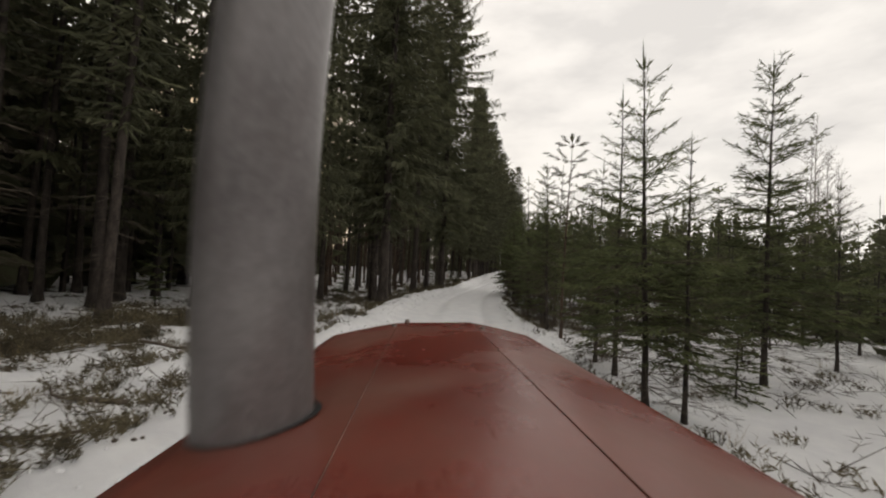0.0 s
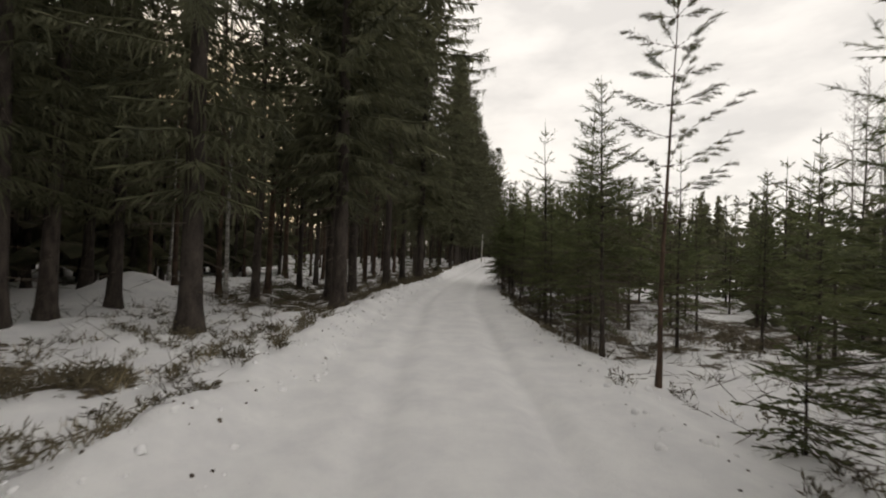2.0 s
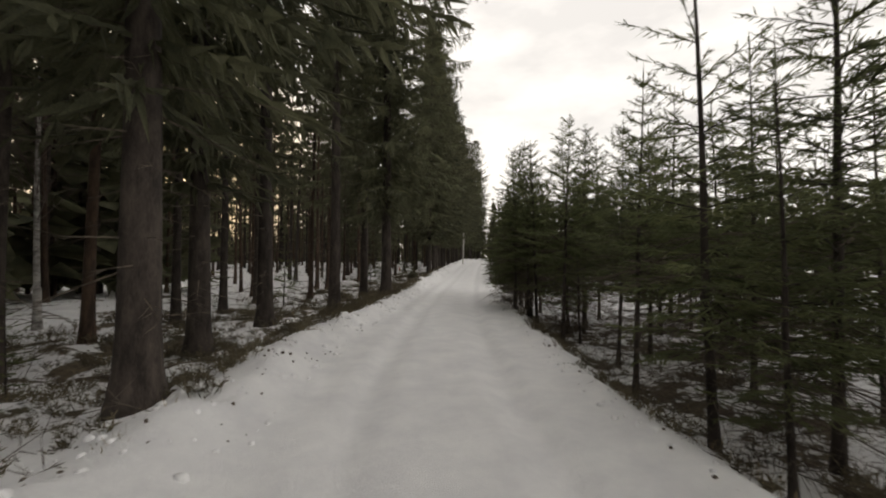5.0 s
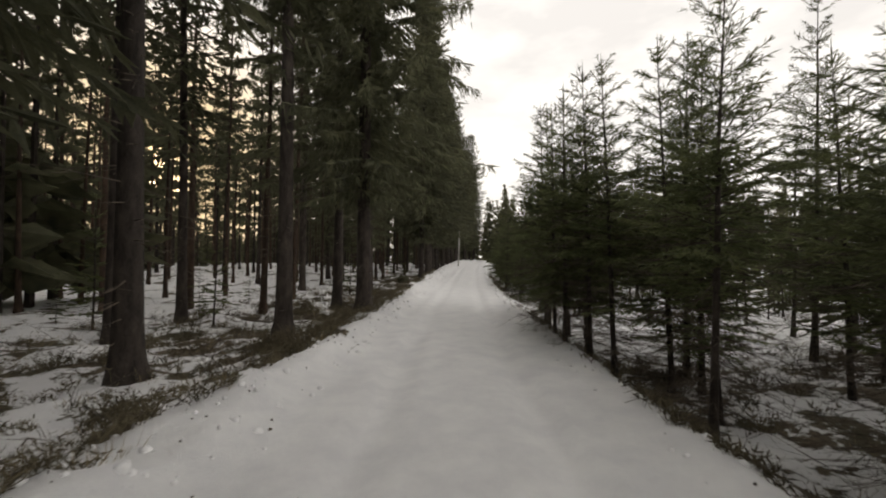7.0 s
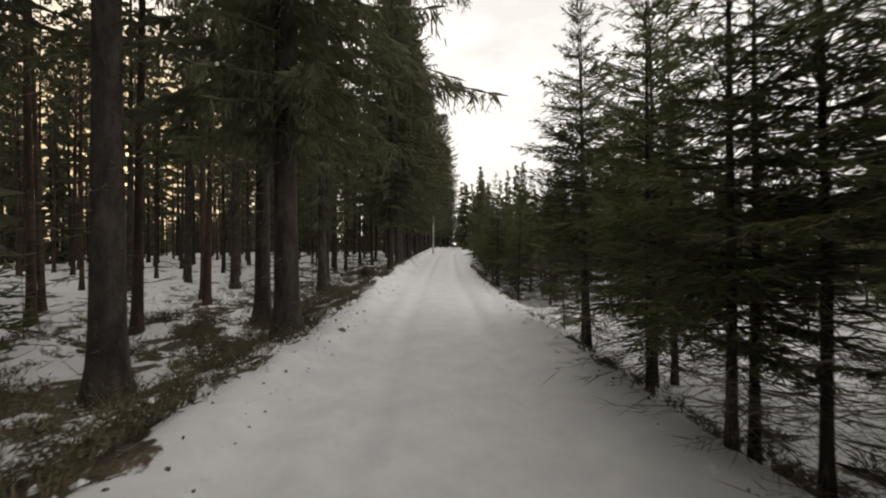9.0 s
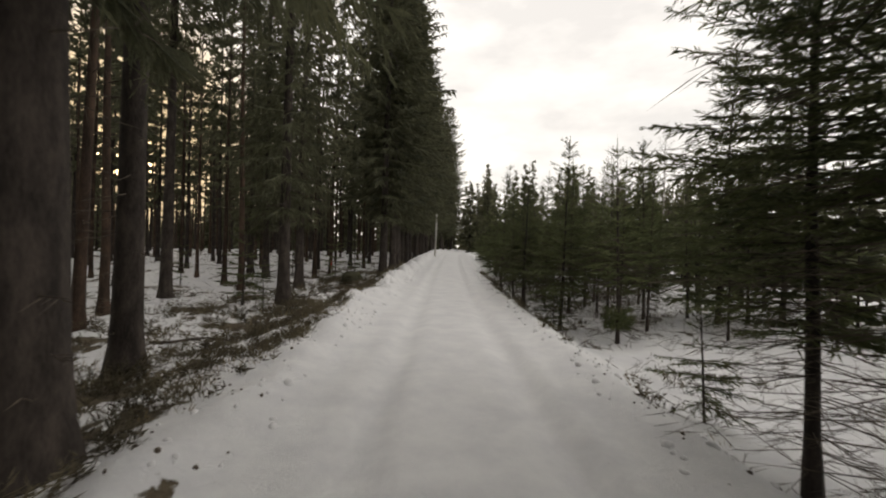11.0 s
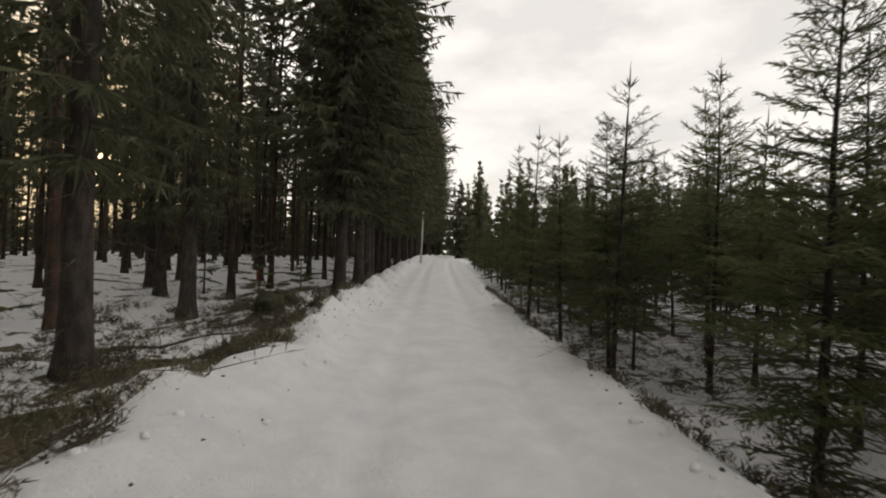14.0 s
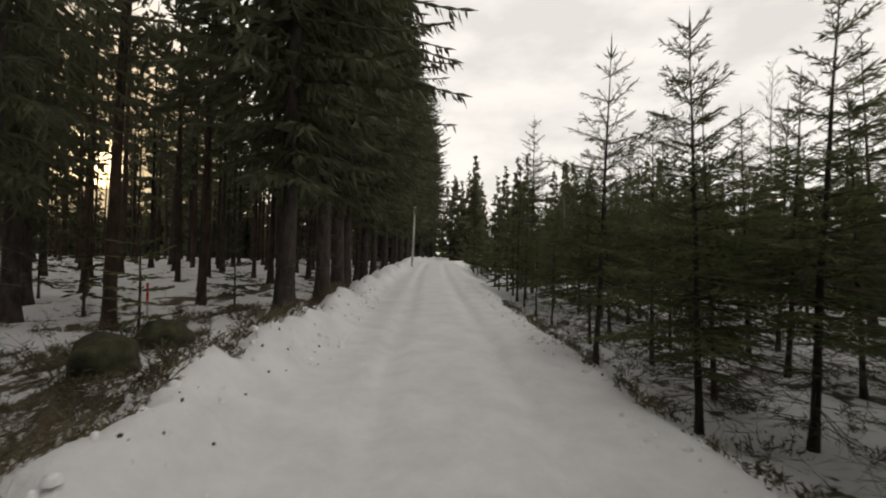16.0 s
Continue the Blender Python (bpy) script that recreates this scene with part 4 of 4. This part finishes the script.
def worn_paint(name, fresh, faded, grime, chip, streak=(1, 1, 1)):
    """Old gloss paint: faded patches, a film of grime, stone chips and rubbed, duller places."""
    m = stuff(name, fresh, faded, 3.4, 0.4, 0.05, 70, spec=0.5)
    n, l = m.node_tree.nodes, m.node_tree.links
    b = n["Principled BSDF"]
    paint = b.inputs["Base Color"].links[0].from_socket
    co = n.new("ShaderNodeTexCoord")
    mp = n.new("ShaderNodeMapping")
    mp.inputs["Scale"].default_value = streak
    l.new(co.outputs["Object"], mp.inputs["Vector"])

    def mask(scale, low, high, rough=0.6):
        q, r = n.new("ShaderNodeTexNoise"), n.new("ShaderNodeMapRange")
        q.inputs["Scale"].default_value, q.inputs["Detail"].default_value, q.inputs["Roughness"].default_value = scale, 6.0, rough
        r.inputs["From Min"].default_value, r.inputs["From Max"].default_value = low, high
        l.new(mp.outputs["Vector"], q.inputs["Vector"])
        l.new(q.outputs["Fac"], r.inputs["Value"])
        return r.outputs["Result"]

    def lay(under, colour, fac, most):
        k, x = n.new("ShaderNodeMath"), n.new("ShaderNodeMixRGB")
        k.operation = "MULTIPLY"
        k.inputs[1].default_value = most
        l.new(fac, k.inputs[0])
        l.new(k.outputs["Value"], x.inputs["Fac"])
        l.new(under, x.inputs["Color1"])
        x.inputs["Color2"].default_value = (*colour, 1)
        return x.outputs["Color"]

    dull = mask(2.2, 0.42, 0.66)
    out = lay(paint, grime, dull, 0.75)
    out = lay(out, grime, mask(19, 0.5, 0.75, 0.75), 0.35)
    out = lay(out, chip, mask(33, 0.68, 0.71, 0.7), 0.8)
    l.new(out, b.inputs["Base Color"])
    r = n.new("ShaderNodeMapRange")
    r.inputs["To Min"].default_value, r.inputs["To Max"].default_value = 0.24, 0.42
    l.new(dull, r.inputs["Value"])
    l.new(r.outputs["Result"], b.inputs["Roughness"])
    return m


bonnet_paint = worn_paint("worn_bonnet_paint", (0.135, 0.013, 0.009), (0.2, 0.038, 0.026), (0.165, 0.08, 0.057), (0.38, 0.26, 0.21))
pipe_grey = worn_paint("grey_pipe_paint", (0.13, 0.122, 0.125), (0.29, 0.28, 0.282), (0.13, 0.11, 0.106), (0.08, 0.06, 0.055), (1, 1, 0.35))
pipe_grey.node_tree.nodes["Principled BSDF"].inputs["Metallic"].default_value = 0.35
seam_rust = stuff("seam_rust", (0.08, 0.033, 0.025), (0.22, 0.11, 0.08), 14, 0.6, 0.2, 70)
dark_iron = stuff("dark_iron", (0.03, 0.03, 0.03), (0.09, 0.08, 0.07), 6, 0.65, 0.3, 50, metal=0.3)
rubber = stuff("tyre_rubber", (0.02, 0.02, 0.02), (0.06, 0.055, 0.05), 9, 0.85, 0.4, 60)
bolt_steel = stuff("bolt_steel", (0.12, 0.1, 0.085), (0.25, 0.22, 0.2), 30, 0.5, 0.1, 90, metal=0.7)


def hood_height(x):
    """The bonnet's cross-section: a flat middle, two pressed creases, sides that fall away."""
    z = -0.19
    for c, s in ((-0.095, -1), (0.195, 1)):
        z -= 0.0012 * max(0.0, 1 - abs(x - c) / 0.02)
    if x < -0.095:
        z -= 0.036 * ((-0.095 - x) / 0.235) ** 1.2
    if x > 0.195:
        z -= 0.045 * ((x - 0.195) / 0.21) ** 1.2
    return z


def tractor():
    base = tagged(new("tractor"), "old red tractor front with grey exhaust pipe on the snow track", "tractor")
    tilt = pose(0, 0, 1.6, -1.05, -2.96, 0)
    xs = [-0.345, -0.342, -0.334, -0.30, -0.25, -0.19, -0.14, -0.1, -0.0975, -0.095, -0.0925, -0.09, -0.05, 0.0, 0.05, 0.1, 0.15, 0.19, 0.1925, 0.195, 0.1975, 0.2, 0.25, 0.3, 0.35, 0.39, 0.405, 0.413, 0.416]
    ys = [0.2, 0.21, 0.35, 0.5, 0.65, 0.8, 0.95, 1.1, 1.25, 1.4, 1.5, 1.58, 1.64, 1.69, 1.73, 1.76, 1.78]
    s = Shape()
    for y in ys:
        for x in xs:
            side_out = max(0.0, -0.334 - x, x - 0.405) / 0.011
            nose = max(0.0, (y - 1.64) / 0.14)
            corner = max(0.0, abs(x - 0.035) - 0.15) / 0.22
            yy = y + 0.07 * smooth(0.6, 1.0, y / 1.78) * (1 - corner * 0.9)
            z = hood_height(x) - 0.03 * side_out ** 2 - 0.05 * nose ** 2.4 - 0.012 * corner * nose
            s.v.append(tilt @ Vector((x, yy, z)))
    w = len(xs)
    s.f += [(j * w + i, j * w + i + 1, (j + 1) * w + i + 1, (j + 1) * w + i) for j in range(len(ys) - 1) for i in range(w - 1)]
    hood = part("bonnet", s, bonnet_paint, base, "faded red sheet-metal bonnet with worn seams", True)
    for c in (-0.095, 0.195):
        q = Shape()
        q.tube([tilt @ Vector((c, y + 0.07 * smooth(0.6, 1.0, y / 1.78) * 0.9, hood_height(c) + 0.0006)) for y in (0.21, 0.6, 1.0, 1.2, 1.4, 1.55, 1.66)], [0.001] * 7, 6)
        part("seam", q, seam_rust, hood, "dark seam between bonnet panels")
    for name, x0, x1 in (("side_panel", -0.345, -0.325), ("side_panel", 0.396, 0.416)):
        p = Shape()
        p.box((x0, 0.2, -0.62), (x1, 1.75, -0.262), tilt)
        part(name, p, bonnet_paint, base)
    p = Shape()
    p.box((-0.325, 1.74, -0.8), (0.396, 1.79, -0.28), tilt)
    grille = part("front_grille", p, dark_iron, base)
    for i in range(9):
        q = Shape()
        q.box((-0.3, 1.79, -0.76 + i * 0.052), (0.37, 1.8, -0.735 + i * 0.052), tilt)
        part("grille_bar", q, paint_red, grille)
    p = Shape()
    p.box((-0.325, 0.2, -0.62), (0.396, 0.225, -0.25), tilt)
    k = len(p.v)
    for x in xs[2:-3]:
        for y in (0.2, 0.225):
            p.v += [tilt @ Vector((x, y, -0.25)), tilt @ Vector((x, y, hood_height(x) - 0.003))]
    p.f += [(k + 4 * i, k + 4 * i + 4, k + 4 * i + 5, k + 4 * i + 1) for i in range(len(xs) - 6)]
    p.f += [(k + 4 * i + 2, k + 4 * i + 3, k + 4 * i + 7, k + 4 * i + 6) for i in range(len(xs) - 6)]
    part("rear_cowl", p, bonnet_paint, base)
    p = Shape()
    p.tube([(0.035, 0.12, 0.74), (0.035, 0.16, 0.74), (0.035, 0.18, 0.74), (0.035, 0.3, 0.74), (0.035, 0.42, 0.74)], [0.27, 0.27, 0.245, 0.235, 0.19], 20)
    for k in range(8):
        a = 0.785 * k + 0.39
        c, h = 0.035 + 0.255 * math.cos(a), 0.74 + 0.255 * math.sin(a)
        p.tube([(c, 0.1, h), (c, 0.125, h)], [0.016, 0.016], 6)
    p.tube([(0.035, 0.02, 0.74), (0.035, 0.12, 0.74)], [0.045, 0.06], 10)
    p.box((-0.13, 0.4, 0.5), (0.2, 1.6, 1.0))
    p.box((-0.1, 0.45, 0.42), (0.17, 1.3, 0.5))
    p.box((-0.12, 0.42, 1.0), (0.19, 1.3, 1.24))
    part("engine_block", p, dark_iron, base)
    p = Shape()
    p.tube([(-0.62, 1.42, 0.40), (0.035, 1.42, 0.46), (0.69, 1.42, 0.40)], [0.05, 0.07, 0.05], 8)
    part("front_axle", p, dark_iron, base)
    for x in (-0.66, 0.73):
        tyre, rim = Shape(), Shape()
        ring = [(-0.085, 0.30), (-0.095, 0.35), (-0.06, 0.385), (0.0, 0.392), (0.06, 0.385), (0.095, 0.35), (0.085, 0.30)]
        n = 28
        for k in range(n):
            a = 6.28319 * k / n
            tyre.v += [Vector((x + dx, 1.42 + r * math.cos(a), 0.385 + r * math.sin(a))) for dx, r in ring]
        m = len(ring)
        tyre.f += [(k * m + i, k * m + (i + 1) % m, ((k + 1) % n) * m + (i + 1) % m, ((k + 1) % n) * m + i) for k in range(n) for i in range(m)]
        rim.tube([(x - 0.06, 1.42, 0.385), (x - 0.02, 1.42, 0.385), (x + 0.02, 1.42, 0.385), (x + 0.06, 1.42, 0.385)], [0.305, 0.2, 0.2, 0.305], 24)
        wheel = new("front_wheel")
        wheel.parent = base
        part("tyre", tyre, rubber, wheel, smooth=True)
        part("rim", rim, paint_red, wheel)
    # exhaust
    p = Shape()
    way = [(-0.237, 0.627, -0.30), (-0.237, 0.627, -0.225), (-0.2365, 0.619, -0.09), (-0.234, 0.611, 0.037), (-0.228, 0.604, 0.15), (-0.217, 0.596, 0.269), (-0.203, 0.588, 0.389), (-0.178, 0.574, 0.588), (-0.151, 0.561, 0.787)]
    p.tube([tilt @ Vector(q) for q in way], [0.081, 0.081, 0.0815, 0.081, 0.08, 0.078, 0.076, 0.074, 0.073], 36)
    pipe = part("exhaust_pipe", p, pipe_grey, base, "scuffed grey painted exhaust pipe", True)
    # bonnet is uncut here: a flat near-black ring paints the gap's shade round the pipe
    q = Shape()
    for k in range(32):
        a = 6.28319 * k / 32
        for r in (0.079, 0.089):
            x, y = -0.234 + r * math.cos(a), 0.63 + r * math.sin(a)
            q.v.append(tilt @ Vector((x, y, hood_height(max(x, -0.333)) + 0.003)))
    q.f += [(2 * k, 2 * k + 1, (2 * k + 3) % 64, (2 * k + 2) % 64) for k in range(32)]
    part("painted_gap_ring", q, rubber, base)
    for x, y in ((-0.105, 1.62), (0.215, 1.52), (-0.06, 1.75)):
        q = Shape()
        z = hood_height(x)
        q.tube([tilt @ Vector((x, y, z - 0.004)), tilt @ Vector((x, y, z + 0.009))], [0.011, 0.008], 8)
        part("bolt", q, bolt_steel, hood)
    base.matrix_basis = pose(0, 0, 0, 0, 0, 2.6)


tractor()
